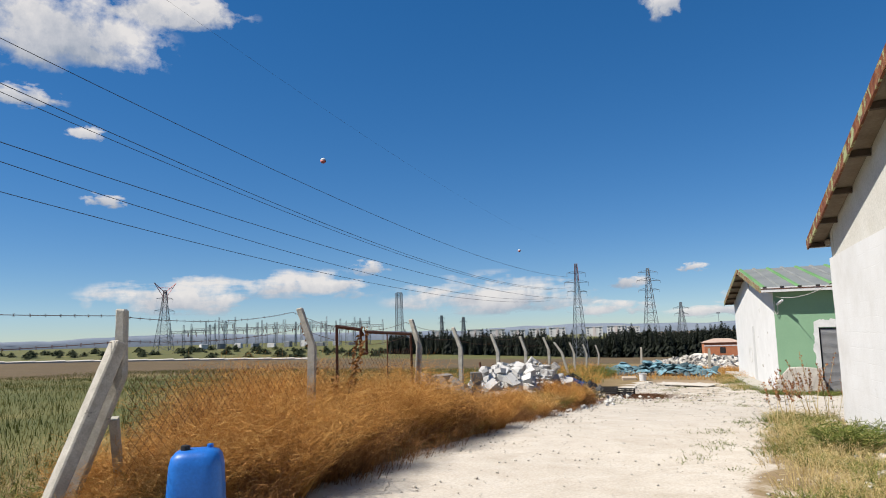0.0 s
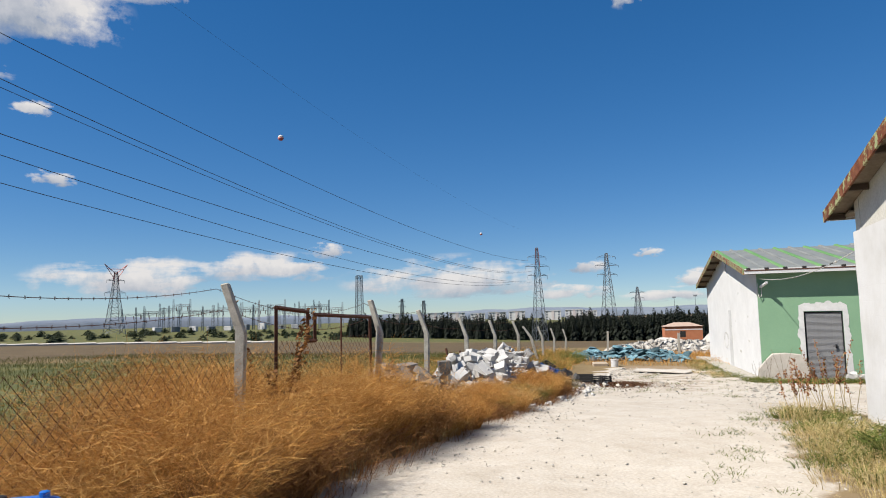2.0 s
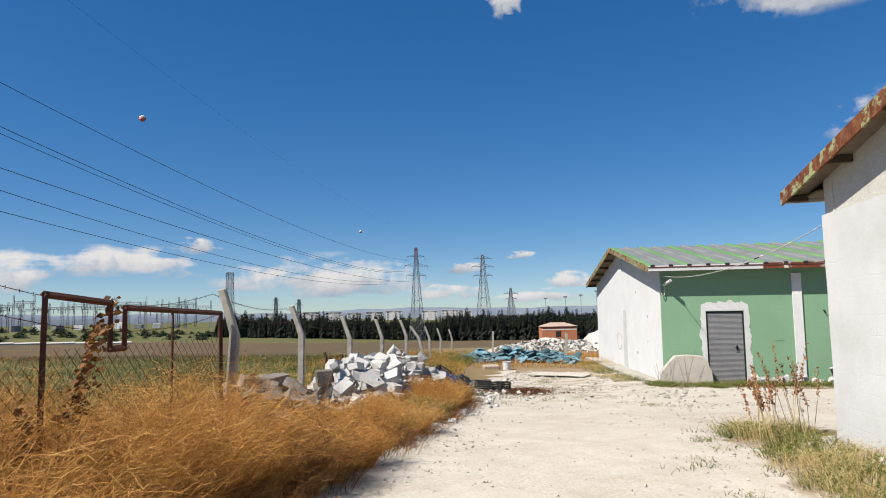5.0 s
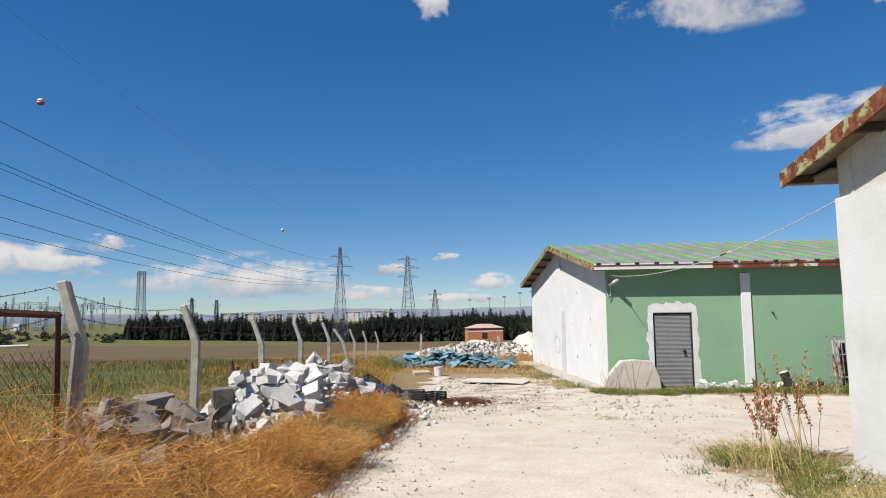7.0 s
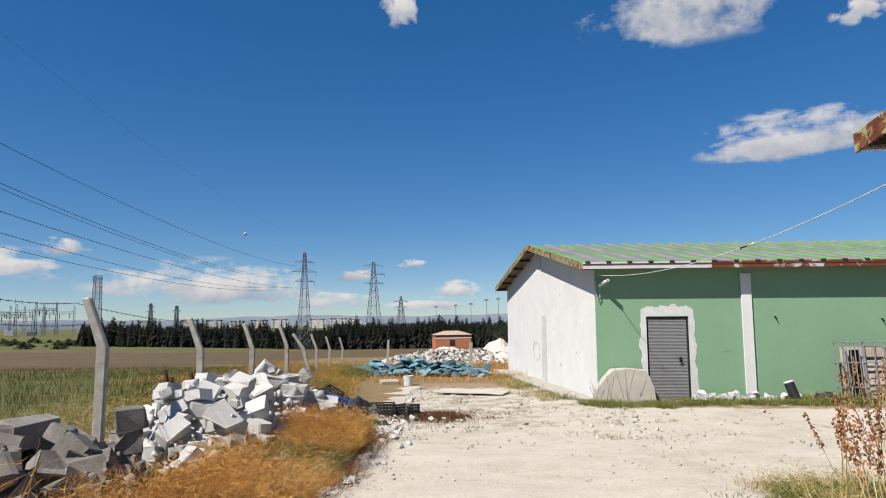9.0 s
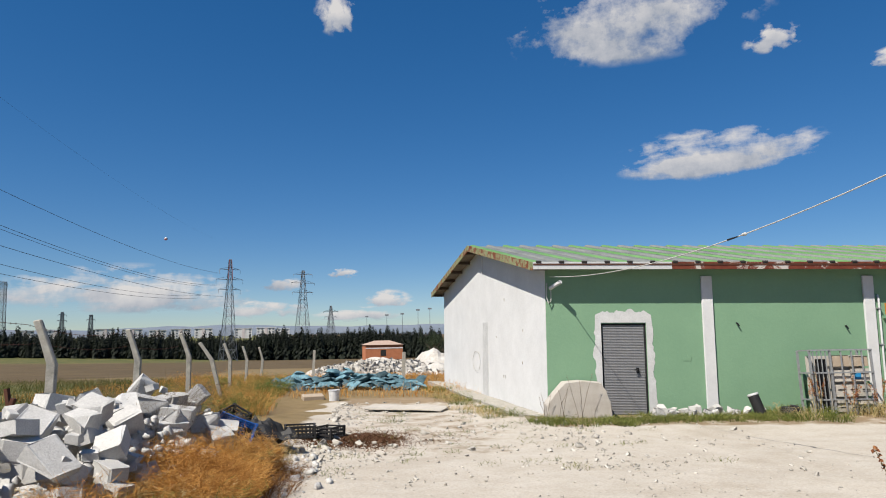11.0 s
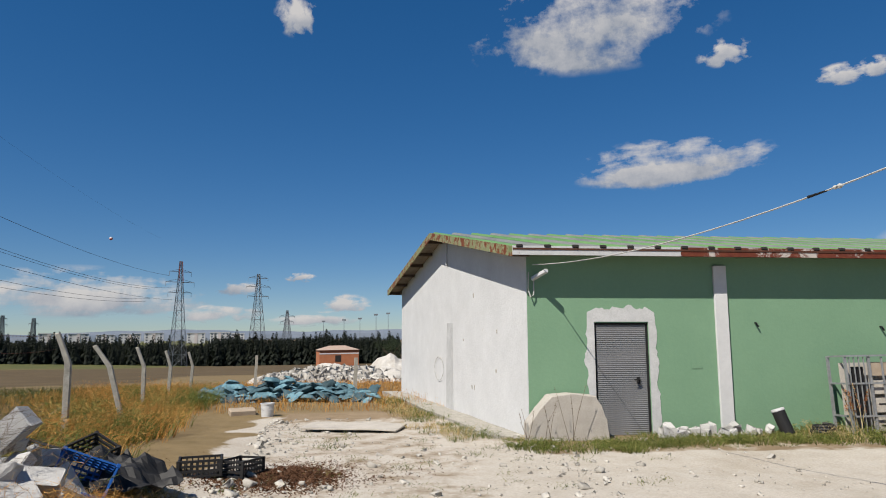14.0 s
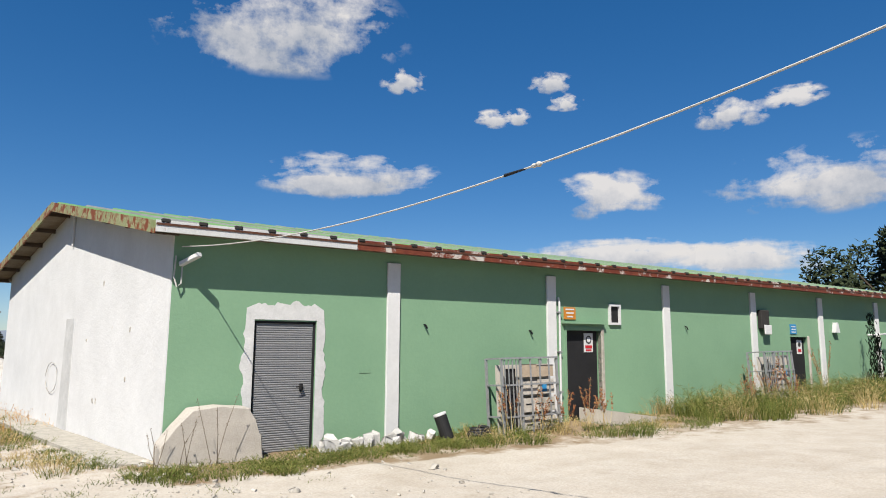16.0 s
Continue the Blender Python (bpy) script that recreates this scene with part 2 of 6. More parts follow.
M_FIELD = leafy("field_crop_blades", [(0.035, 0.048, 0.007), (0.072, 0.08, 0.013), (0.15, 0.125, 0.035)])
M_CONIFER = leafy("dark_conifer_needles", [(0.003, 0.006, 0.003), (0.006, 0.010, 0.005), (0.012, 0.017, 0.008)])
M_TREE = leafy("broadleaf_crown", [(0.010, 0.018, 0.006), (0.020, 0.030, 0.010), (0.032, 0.044, 0.015)])
M_DEADLEAF = leafy("brown_dead_leaves", [(0.07, 0.03, 0.012), (0.092, 0.042, 0.019), (0.141, 0.07, 0.035)])
M_TWIG = leafy("grey_brown_twigs", [(0.084, 0.06, 0.039), (0.141, 0.106, 0.07), (0.197, 0.155, 0.106)])


def ground_material():
    m, nt, bsdf, vec = start("ground_surface", 0.95)

    def attr(n):
        a = nt.nodes.new("ShaderNodeAttribute")
        a.attribute_name = n
        return a.outputs["Fac"]
    broad, mid, fine = noise_tex(nt, vec, 0.25, 6), noise_tex(nt, vec, 2.2, 6, 0.7), noise_tex(nt, vec, 38, 4, 0.75)
    soil = ramp(nt, mid, [(0.3, (0.169, 0.12, 0.07)), (0.7, (0.253, 0.19, 0.12))])
    gravel = ramp(nt, mid, [(0.25, (0.36, 0.32, 0.265)), (0.5, (0.41, 0.37, 0.315)), (0.75, (0.445, 0.41, 0.36))])
    pebble = nt.nodes.new("ShaderNodeTexVoronoi")
    pebble.inputs["Scale"].default_value = 26
    nt.links.new(vec, pebble.inputs["Vector"])
    gravel = mix(nt, 0.28, gravel, ramp(nt, pebble.outputs["Distance"], [(0.0, (1.12,) * 3), (0.45, (0.95,) * 3), (0.8, (0.7,) * 3)]), "MULTIPLY")
    gravel = mix(nt, 0.5, gravel, ramp(nt, fine, [(0.3, (0.68, 0.66, 0.62)), (0.6, (1.1,) * 3)]), "MULTIPLY")
    worn = noise_tex(nt, vec, 0.7, 7, 0.7, 0.5)
    gravel = mix(nt, 0.6, gravel, ramp(nt, worn, [(0.34, (0.84, 0.81, 0.77)), (0.5, (1.0,) * 3), (0.66, (1.1, 1.1, 1.1))]), "MULTIPLY")
    green = ramp(nt, calc(nt, "ADD", calc(nt, "MULTIPLY", broad, 0.6), calc(nt, "MULTIPLY", fine, 0.4)), [(0.35, (0.042, 0.053, 0.013)), (0.5, (0.075, 0.078, 0.02)), (0.65, (0.15, 0.12, 0.042))])
    brown = ramp(nt, broad, [(0.3, (0.062, 0.042, 0.018)), (0.7, (0.105, 0.072, 0.033))])
    tan = ramp(nt, mid, [(0.3, (0.13, 0.092, 0.04)), (0.7, (0.20, 0.143, 0.07))])

    def edge(n):
        return calc(nt, "MULTIPLY", calc(nt, "ADD", calc(nt, "SUBTRACT", attr(n), 0.5), calc(nt, "MULTIPLY", calc(nt, "SUBTRACT", mid, 0.5), 0.9)), 5.0)

    def soft(n):
        return calc(nt, "ADD", edge(n), 0.5, True)
    col = mix(nt, soft("tan"), soil, tan)
    col = mix(nt, soft("green"), col, green)
    col = mix(nt, soft("brown"), col, brown)
    col = mix(nt, soft("gravel"), col, gravel)
    nt.links.new(col, bsdf.inputs["Base Color"])
    h = calc(nt, "ADD", calc(nt, "MULTIPLY", fine, 0.6), calc(nt, "MULTIPLY", pebble.outputs["Distance"], -0.8))
    bump(nt, bsdf, h, 0.5, 0.010)
    return m


M_GROUND = ground_material()


# ---- mesh helpers ----
def finish(name, bm, material, parent=None, m=None, smooth=False):
    me = bpy.data.meshes.new(name)
    bmesh.ops.recalc_face_normals(bm, faces=bm.faces[:])
    bm.to_mesh(me)
    bm.free()
    if smooth:
        me.polygons.foreach_set("use_smooth", [True] * len(me.polygons))
    me.materials.append(material)
    ob = new(name, me)
    if m is not None:
        ob.matrix_basis = m
    ob.parent = parent
    return ob


def part(name, bm, material, parent, label="", smooth=False):
    ob = finish(name, bm, material, parent, None, smooth)
    return tagged(ob, label)


def thing(name, m, label, category, group="", kind=""):
    ob = new(name)
    ob.matrix_basis = m
    ob.empty_display_size = 0.1
    return tagged(ob, label, category, group, kind)


def box(x0, x1, y0, y1, z0, z1, bevel=0.0, bm=None, m=None):
    """A box, with its edges bevelled; joined into bm where one is given."""
    b = bmesh.new()
    bmesh.ops.create_cube(b, size=1.0, matrix=Matrix.Translation(((x0 + x1) / 2, (y0 + y1) / 2, (z0 + z1) / 2)) @ Matrix.Diagonal((x1 - x0, y1 - y0, z1 - z0, 1)))
    if bevel:
        bmesh.ops.bevel(b, geom=b.edges[:], offset=bevel, segments=1, affect="EDGES")
    if m is not None:
        b.transform(m)
    return join(bm, b)


def join(bm, b):
    if bm is None:
        return b
    vs = [bm.verts.new(v.co) for v in b.verts]
    b.verts.index_update()
    for f in b.faces:
        bm.faces.new([vs[v.index] for v in f.verts])
    b.free()
    return bm


def prism(outline, depth, bm=None, m=None):
    """An outline in x and z, pushed through depth in y."""
    b = bmesh.new()
    front = [b.verts.new((x, 0, z)) for x, z in outline]
    back = [b.verts.new((x, depth, z)) for x, z in outline]
    b.faces.new(front)
    b.faces.new(back[::-1])
    n = len(outline)
    for i in range(n):
        b.faces.new((front[i], front[(i + 1) % n], back[(i + 1) % n], back[i]))
    if m is not None:
        b.transform(m)
    return join(bm, b)


def tube(points, radius, bm=None, sides=5, taper=1.0):
    """A round bar along points."""
    b = bm if bm is not None else bmesh.new()
    pts = [Vector(p) for p in points]
    rings = []
    for i, p in enumerate(pts):
        d = (pts[min(i + 1, len(pts) - 1)] - pts[max(i - 1, 0)]).normalized()
        u = d.cross(Vector((0, 0, 1)) if abs(d.z) < 0.9 else Vector((1, 0, 0))).normalized()
        w = d.cross(u)
        r = radius * (1 + (taper - 1) * i / max(1, len(pts) - 1))
        rings.append([b.verts.new(p + r * (math.cos(2 * math.pi * k / sides) * u + math.sin(2 * math.pi * k / sides) * w)) for k in range(sides)])
    for a, c in zip(rings, rings[1:]):
        for k in range(sides):
            b.faces.new((a[k], a[(k + 1) % sides], c[(k + 1) % sides], c[k]))
    b.faces.new(rings[0])
    b.faces.new(rings[-1][::-1])
    return b


def lathe(profile, sides=20):
    """A turned body from (radius, z) pairs."""
    b = bmesh.new()
    rings = [[b.verts.new((r * math.cos(2 * math.pi * k / sides), r * math.sin(2 * math.pi * k / sides), z)) for k in range(sides)] for r, z in profile]
    for a, c in zip(rings, rings[1:]):
        for k in range(sides):
            b.faces.new((a[k], a[(k + 1) % sides], c[(k + 1) % sides], c[k]))
    b.faces.new(rings[0][::-1])
    b.faces.new(rings[-1])
    return b


def lump(size, seed, rough=0.12, cuts=1, bevel=0.06):
    """A chipped block."""
    rnd = random.Random(seed)
    b = bmesh.new()
    bmesh.ops.create_cube(b, size=1.0)
    bmesh.ops.bevel(b, geom=b.edges[:], offset=bevel, segments=1, affect="EDGES")
    for _ in range(cuts):
        n = Vector([rnd.choice((-1, 1)) * rnd.uniform(0.5, 1.0) for _ in range(3)]).normalized()
        got = bmesh.ops.bisect_plane(b, geom=b.verts[:] + b.edges[:] + b.faces[:], plane_co=n * rnd.uniform(0.42, 0.6), plane_no=n, clear_outer=True)
        bmesh.ops.holes_fill(b, edges=[e for e in got["geom_cut"] if isinstance(e, bmesh.types.BMEdge)])
    for v in b.verts:
        v.co = Vector([c * s + rnd.uniform(-rough, rough) * min(size) * 0.5 for c, s in zip(v.co, size)])
    return b


def rough_stone(seed, squash=0.7):
    rnd = random.Random(seed)
    b = bmesh.new()
    bmesh.ops.create_icosphere(b, subdivisions=1, radius=0.5)
    for v in b.verts:
        v.co *= rnd.uniform(0.7, 1.15)
        v.co.z *= squash
    return b


def mesh_np(name, verts, faces, material):
    me = bpy.data.meshes.new(name)
    nv, nf, k = len(verts), len(faces), faces.shape[1]
    me.vertices.add(nv)
    me.vertices.foreach_set("co", np.asarray(verts, np.float32).ravel())
    me.loops.add(nf * k)
    me.loops.foreach_set("vertex_index", np.asarray(faces, np.int32).ravel())
    me.polygons.add(nf)
    me.polygons.foreach_set("loop_start", np.arange(0, nf * k, k, dtype=np.int32))
    me.update(calc_edges=True)
    me.materials.append(material)
    return new(name, me)


def stack(template_bm, mats, name, material):
    """Many copies of a small mesh in one object of kind stuff."""
    template_bm.verts.index_update()
    bmesh.ops.triangulate(template_bm, faces=template_bm.faces[:])
    v = np.array([tuple(x.co) for x in template_bm.verts])
    f = np.array([[x.index for x in y.verts] for y in template_bm.faces])
    template_bm.free()
    vs, fs = [], []
    for i, m in enumerate(mats):
        a = np.array(m)
        vs.append(v @ a[:3, :3].T + a[:3, 3])
        fs.append(f + i * len(v))
    return mesh_np(name, np.concatenate(vs), np.concatenate(fs), material)


# ---- ground ----
def smooth01(a, lo, hi):
    t = np.clip((a - lo) / (hi - lo), 0, 1)
    return t * t * (3 - 2 * t)


def gz(x, y):
    """The lie of the land: a yard that falls away beyond the sheds, and fields that fall further."""
    x, y = np.asarray(x, float), np.asarray(y, float)
    z = 0.1 - 0.08 * smooth01(y, 3, 10.5) - 0.42 * smooth01(y, 9.5, 21.5) - 0.05 * smooth01(y, 22, 30)
    z = z + 0.16 * smooth01(-x, 4.6, 6.2) * smooth01(y, 11, 16) * (1 - smooth01(y, 22, 27))
    fall = 0.034 * np.clip(y - 32, 0, 230) * np.clip(1 + (x + 60) / 190, 0.12, 1)
    return z - fall


def gzf(x, y):
    return float(gz(x, y))


def road_left(y):
    return -4.15 - 0.035 * (y - 5) - 0.03 * np.clip(y - 12, 0, 20)


def axis(lo, hi, fine_lo, fine_hi, step):
    mid = list(np.arange(fine_lo, fine_hi + 1e-6, step))
    out, s, p = [], step, fine_lo
    while p > lo:
        s *= 1.22
        p -= s
        out.append(p)
    back, s, p = [], step, mid[-1]
    while p < hi:
        s *= 1.22
        p += s
        back.append(p)
    return np.array(out[::-1] + mid + back)


def build_ground():
    xs, ys = axis(-3500, 3500, -11, 9, 0.16), axis(-400, 4200, -1.0, 34, 0.16)
    X, Y = np.meshgrid(xs, ys)
    Z = gz(X, Y)
    wob = np.array([noise.noise((a * 0.9, b * 0.9, 0.0)) for a, b in zip(X.ravel(), Y.ravel())]).reshape(X.shape)
    fine = np.array([noise.noise((a * 4.1, b * 4.1, 3.0)) for a, b in zip(X.ravel(), Y.ravel())]).reshape(X.shape)
    near = (np.abs(X + 1) < 14) & (Y > -3) & (Y < 38)
    Z = Z + np.where(near, 0.018 * wob + 0.012 * fine, 0)
    verts = np.stack([X, Y, Z], -1).reshape(-1, 3)
    n, k = X.shape
    i = np.arange(n * k).reshape(n, k)
    faces = np.stack([i[:-1, :-1], i[:-1, 1:], i[1:, 1:], i[1:, :-1]], -1).reshape(-1, 4)
    ob = mesh_np("ground", verts, faces, M_GROUND)
    ob.data.polygons.foreach_set("use_smooth", np.ones(len(faces), bool))
    x, y, w = X.ravel(), Y.ravel(), wob.ravel()
    left = road_left(y) + (0.25 + 0.45 * smooth01(y, 16, 20)) * w
    road = smooth01(x, left - 0.7, left - 0.1) * (1 - smooth01(y, 26.5, 30))
    # weedy verge along the nearer shed, and the strip at the foot of the green wall
    verge = smooth01(x, -0.9 + 0.3 * w, -0.3 + 0.3 * w) * (1 - smooth01(y, 14.2, 15.2))
    foot = smooth01(y, 22.0 + 0.2 * w - 0.14 * np.clip(x, 0, 20), 22.4 + 0.2 * w - 0.14 * np.clip(x, 0, 20)) * smooth01(x, -1.2, -0.4)
    gravel = road * (1 - 0.6 * verge) * (1 - 0.42 * foot)
    tracks = smooth01(y, 21, 24) * (1 - smooth01(y, 26, 30))
    litter = smooth01(y, 17.5, 20.5) * (1 - smooth01(x + 0.5 * w, -2.2, -0.4))
    gravel = np.clip(gravel - 0.42 * np.maximum(tracks, litter) * (x > left), 0, 1)
    fence = -4.35 - 0.2 * y
    field = smooth01(-(x - fence), 0.5, 4)
    dist = np.hypot(x, y)
    green = field * (1 - smooth01(dist + 6 * w, 44, 58)) * (0.75 + 0.3 * w)
    brown = field * smooth01(dist + 6 * w, 48, 60)
    brown = np.maximum(brown, smooth01(y, 60, 90))
    beyond_road = field * smooth01(dist + 6 * w, 172, 190) * (x < -60)
    brown = brown * (1 - beyond_road)
    green = np.maximum(green, 0.8 * beyond_road)
    tan = np.clip(smooth01(-(x - left), 0.0, 0.4) + smooth01(y, 27, 31) + 0.6 * verge, 0, 1)
    for nm, val in (("gravel", gravel), ("green", green), ("brown", brown * (1 - gravel)), ("tan", tan)):
        a = ob.data.attributes.new(nm, "FLOAT", "POINT")
        a.data.foreach_set("value", val.astype(np.float32))
    return tagged(ob, "pale gravel yard running into dry grass and fields", "ground", kind="structure")


build_ground()


# ---- sheds ----
SLOPE = 0.2


def shed(name, label, m, skew, length, half, eave_z, base, over_gable, over_eave, flip, facade):
    """A long low shed. Local x runs along it, y across it (flip turns y round); its gable end leans off square by skew."""
    s = -1 if flip else 1
    root = thing(name, m, label, "building")
    gx = lambda y: skew * y
    wall_top = eave_z + SLOPE * over_eave - 0.06
    ridge = wall_top + SLOPE * half
    th = 0.25

    def quad_wall(nm, pts, mat, lab=""):
        """A wall from plan corners with their lower and upper levels."""
        b = bmesh.new()
        lo = [b.verts.new((x, s * y, z0)) for x, y, z0, z1 in pts]
        hi = [b.verts.new((x, s * y, z1)) for x, y, z0, z1 in pts]
        n = len(pts)
        b.faces.new(lo)
        b.faces.new(hi)
        for i in range(n):
            b.faces.new((lo[i], lo[(i + 1) % n], hi[(i + 1) % n], hi[i]))
        return part(nm, b, mat, root, lab)
    # gable end, as one solid with a peaked top
    b = bmesh.new()
    prof = [(0, base), (2 * half, base), (2 * half, wall_top), (half, ridge), (0, wall_top)]
    a = [b.verts.new((gx(y), s * y, z)) for y, z in prof]
    c = [b.verts.new((gx(y) + (th if y > 0 else 0.02), s * y, z)) for y, z in prof]
    b.faces.new(a)
    b.faces.new(c[::-1])
    for i in range(5):
        b.faces.new((a[i], a[(i + 1) % 5], c[(i + 1) % 5], c[i]))
    part("gable_wall", b, M_CREAM if flip else M_WHITE, root, "whitewashed gable wall with stains")
    g2 = gx(2 * half)
    quad_wall("rear_wall", [(g2 + th, 2 * half - th, base, wall_top), (length, 2 * half - th, base, wall_top), (length, 2 * half, base, wall_top), (g2 + th, 2 * half, base, wall_top)], M_WHITE)
    quad_wall("end_wall", [(length, 0, base, wall_top), (length + th, 0, base, wall_top), (length + th, 2 * half, base, wall_top), (length, 2 * half, base, wall_top)], M_WHITE)
    # front wall in pieces round its openings: (x0, x1, z0, z1)
    front = (M_CREAM, "old cream rendered wall") if flip else (M_GREEN, "sage green painted wall")
    cuts = sorted(facade)
    x = 0.02
    for x0, x1, z0, z1 in cuts:
        quad_wall("front_wall", [(x, 0, base, wall_top), (x0, 0, base, wall_top), (x0, th, base, wall_top), (x, th, base, wall_top)], *front)
        quad_wall("front_wall", [(x0, 0, z1, wall_top), (x1, 0, z1, wall_top), (x1, th, z1, wall_top), (x0, th, z1, wall_top)], *front)
        quad_wall("front_wall", [(x0, 0, base, z0), (x1, 0, base, z0), (x1, th, base, z0), (x0, th, base, z0)], *front)
        x = x1
    quad_wall("front_wall", [(x, 0, base, wall_top), (length, 0, base, wall_top), (length, th, base, wall_top), (x, th, base, wall_top)], *front)
    # near-black sheet added behind the openings to stand in for the unlit interior
    quad_wall("partition", [(th + 0.1, 2.4, base, wall_top), (length, 2.4, base, wall_top), (length, 2.5, base, wall_top), (th + 0.1, 2.5, base, wall_top)], M_DARK)
    # roof: sheets of flat pan with raised ribs, on both slopes
    rz = wall_top + 0.07 + SLOPE * half
    run = half + over_eave
    for side in (0, 1):
        def at(d, x, lift):
            y = half - d if side == 0 else half + d
            return (x + gx(y), s * y, rz - SLOPE * d + lift)
        b = bmesh.new()
        vs = [b.verts.new(at(d, x, l)) for l in (0.0, -0.05) for d, x in ((0, -over_gable), (run, -over_gable), (run, length + 0.4), (0, length + 0.4))]
        for q in ((0, 1, 2, 3), (7, 6, 5, 4), (0, 4, 5, 1), (1, 5, 6, 2), (2, 6, 7, 3), (3, 7, 4, 0)):
            b.faces.new([vs[i] for i in q])
        pan = part("roof_sheet", b, M_PAN, root, "weathered grey sheet roof with green ribs")
        nrib = int((length + over_gable) / 0.5)
        rib0 = None
        for i in range(nrib):
            x = -over_gable + 0.12 + i * 0.5
            if rib0 is None:
                b = bmesh.new()
                prof = [(-0.07, 0.0), (-0.035, 0.045), (0.035, 0.045), (0.07, 0.0)]
                e0 = [b.verts.new(at(0, dx, l + 0.003)) for dx, l in prof]
                e1 = [b.verts.new(at(run + 0.03, dx, l + 0.003)) for dx, l in prof]
                for k in range(3):
                    b.faces.new((e0[k], e0[k + 1], e1[k + 1], e1[k]))
                b.faces.new(e0)
                b.faces.new(e1[::-1])
                rib0 = part("rib", b, M_RIB, pan, "green raised rib")
                rib0.location.x = x
                grey_rib = rib0.data.copy()
                grey_rib.materials[0] = M_PAN
            else:
                r = rib0.copy()
                scene.collection.objects.link(r)
                r.location.x = x
                if i % 2:
                    r.data = grey_rib
                    r["label"] = "grey raised rib"
        c0 = Vector(at(run + 0.03, 0, 0))
        out = -1 if (side == 0) != flip else 1
        cap0 = None
        for i in range(nrib):
            if cap0 is None:
                # solid near-black cap paints the shade inside each hollow rib
                cap0 = cap = part("rib_end", box(c0.x - 0.06, c0.x + 0.06, *sorted((c0.y - 0.02 * out, c0.y + 0.035 * out)), c0.z + 0.005, c0.z + 0.062, 0.012), M_DARK, pan, "dark cap standing in for the shaded hollow of a roof rib")
            else:
                cap = cap0.copy()
                scene.collection.objects.link(cap)
            cap.location.x = -over_gable + 0.12 + i * 0.5
        part("drip_edge", box(c0.x - over_gable, c0.x + length + 0.3, *sorted((c0.y - 0.02 * out, c0.y + 0.03 * out)), c0.z - 0.035, c0.z - 0.003), M_RUSTIRON, root, "thin rusty drip edge under the sheets")
        # rake trim at the gable, with purlin ends under it
        b = bmesh.new()
        vs = [b.verts.new(at(d, -over_gable - dx, l)) for d in (0, run + 0.02) for dx, l in ((0.0, -0.15), (0.03, -0.15), (0.03, 0.03), (0.0, 0.03))]
        for q in ((0, 1, 2, 3), (7, 6, 5, 4), (0, 4, 5, 1), (1, 5, 6, 2), (2, 6, 7, 3), (3, 7, 4, 0)):
            b.faces.new([vs[i] for i in q])
        part("rake_trim", b, M_RAKERUST if flip else M_RAKE, root, "rusted trim with flakes of green paint" if flip else "peeling green trim eaten by rust")
        b = bmesh.new()
        vs = [b.verts.new(at(d, x, l)) for l in (-0.056, -0.08) for d, x in ((0, -over_gable + 0.005), (run - 0.01, -over_gable + 0.005), (run - 0.01, -0.004), (0, -0.004))]
        for q in ((0, 1, 2, 3), (7, 6, 5, 4), (0, 4, 5, 1), (1, 5, 6, 2), (2, 6, 7, 3), (3, 7, 4, 0)):
            b.faces.new([vs[i] for i in q])
        part("soffit", b, M_SOFFIT, root)
        for j in range(6):
            d = 0.25 + j * (run - 0.4) / 5
            b = bmesh.new()
            c0 = Vector(at(d, -over_gable / 2 - 0.002, -0.125))
            part("purlin_end", box(c0.x - over_gable / 2, c0.x + over_gable / 2 - 0.003, c0.y - 0.04, c0.y + 0.04, c0.z - 0.04, c0.z + 0.04), M_TIMBER, root)
            b.free()
        # eave trim in lengths
        xe = -over_gable
        for k in range(9):
            ln = 3.05 if k == 0 else 3.4
            x1 = min(xe + ln, length + 0.4)
            c0 = Vector(at(run, 0, 0))
            part("eave_trim", box(xe + c0.x + 0.004, x1 + c0.x - 0.004, *sorted((c0.y - (0.05 if side == 0 else -0.05) * s, c0.y)), c0.z - 0.13, c0.z + 0.03), M_FASCIA if k == 0 else M_RUST, root, "white trim with rust spots" if k == 0 else "rust-red eave trim with flaking white paint")
            xe = x1
            if xe >= length:
                break
        # soffit behind the eave trim
        c0 = Vector(at(run, 0, 0))
        yw = s * (0 if side == 0 else 2 * half)
        part("eave_soffit", box(c0.x, length, *sorted((c0.y + (0.01 if (side == 0) == (not flip) else -0.01), yw - (0.004 if (side == 0) == (not flip) else -0.004))), c0.z - 0.09, c0.z - 0.065), M_SOFFIT, root)
    return root


# green shed: local origin at the foot of its near corner
GREEN_M = pose(-0.53, 23.9, -0.42, 0, 0.65, 0)
DOORS = [(1.24, 2.24, 0.0, 2.0), (7.75, 8.78, 0.02, 1.98), (16.40, 17.30, 0.0, 1.9)]
WINDOW = (9.05, 9.37, 2.13, 2.50)
green = shed("shed", "long low shed with green front, white gable and ribbed roof", GREEN_M, -0.183, 27.0, 5.1, 3.29, -0.6, 0.38, 0.36, False, DOORS + [WINDOW])
near = shed("shed", "white rendered shed with rusted roof edge beside the track", pose(0.72, 13.15, 0.0), 0.118, 24.0, 6.0, 3.17, -0.5, 0.25, 0.62, True, [])


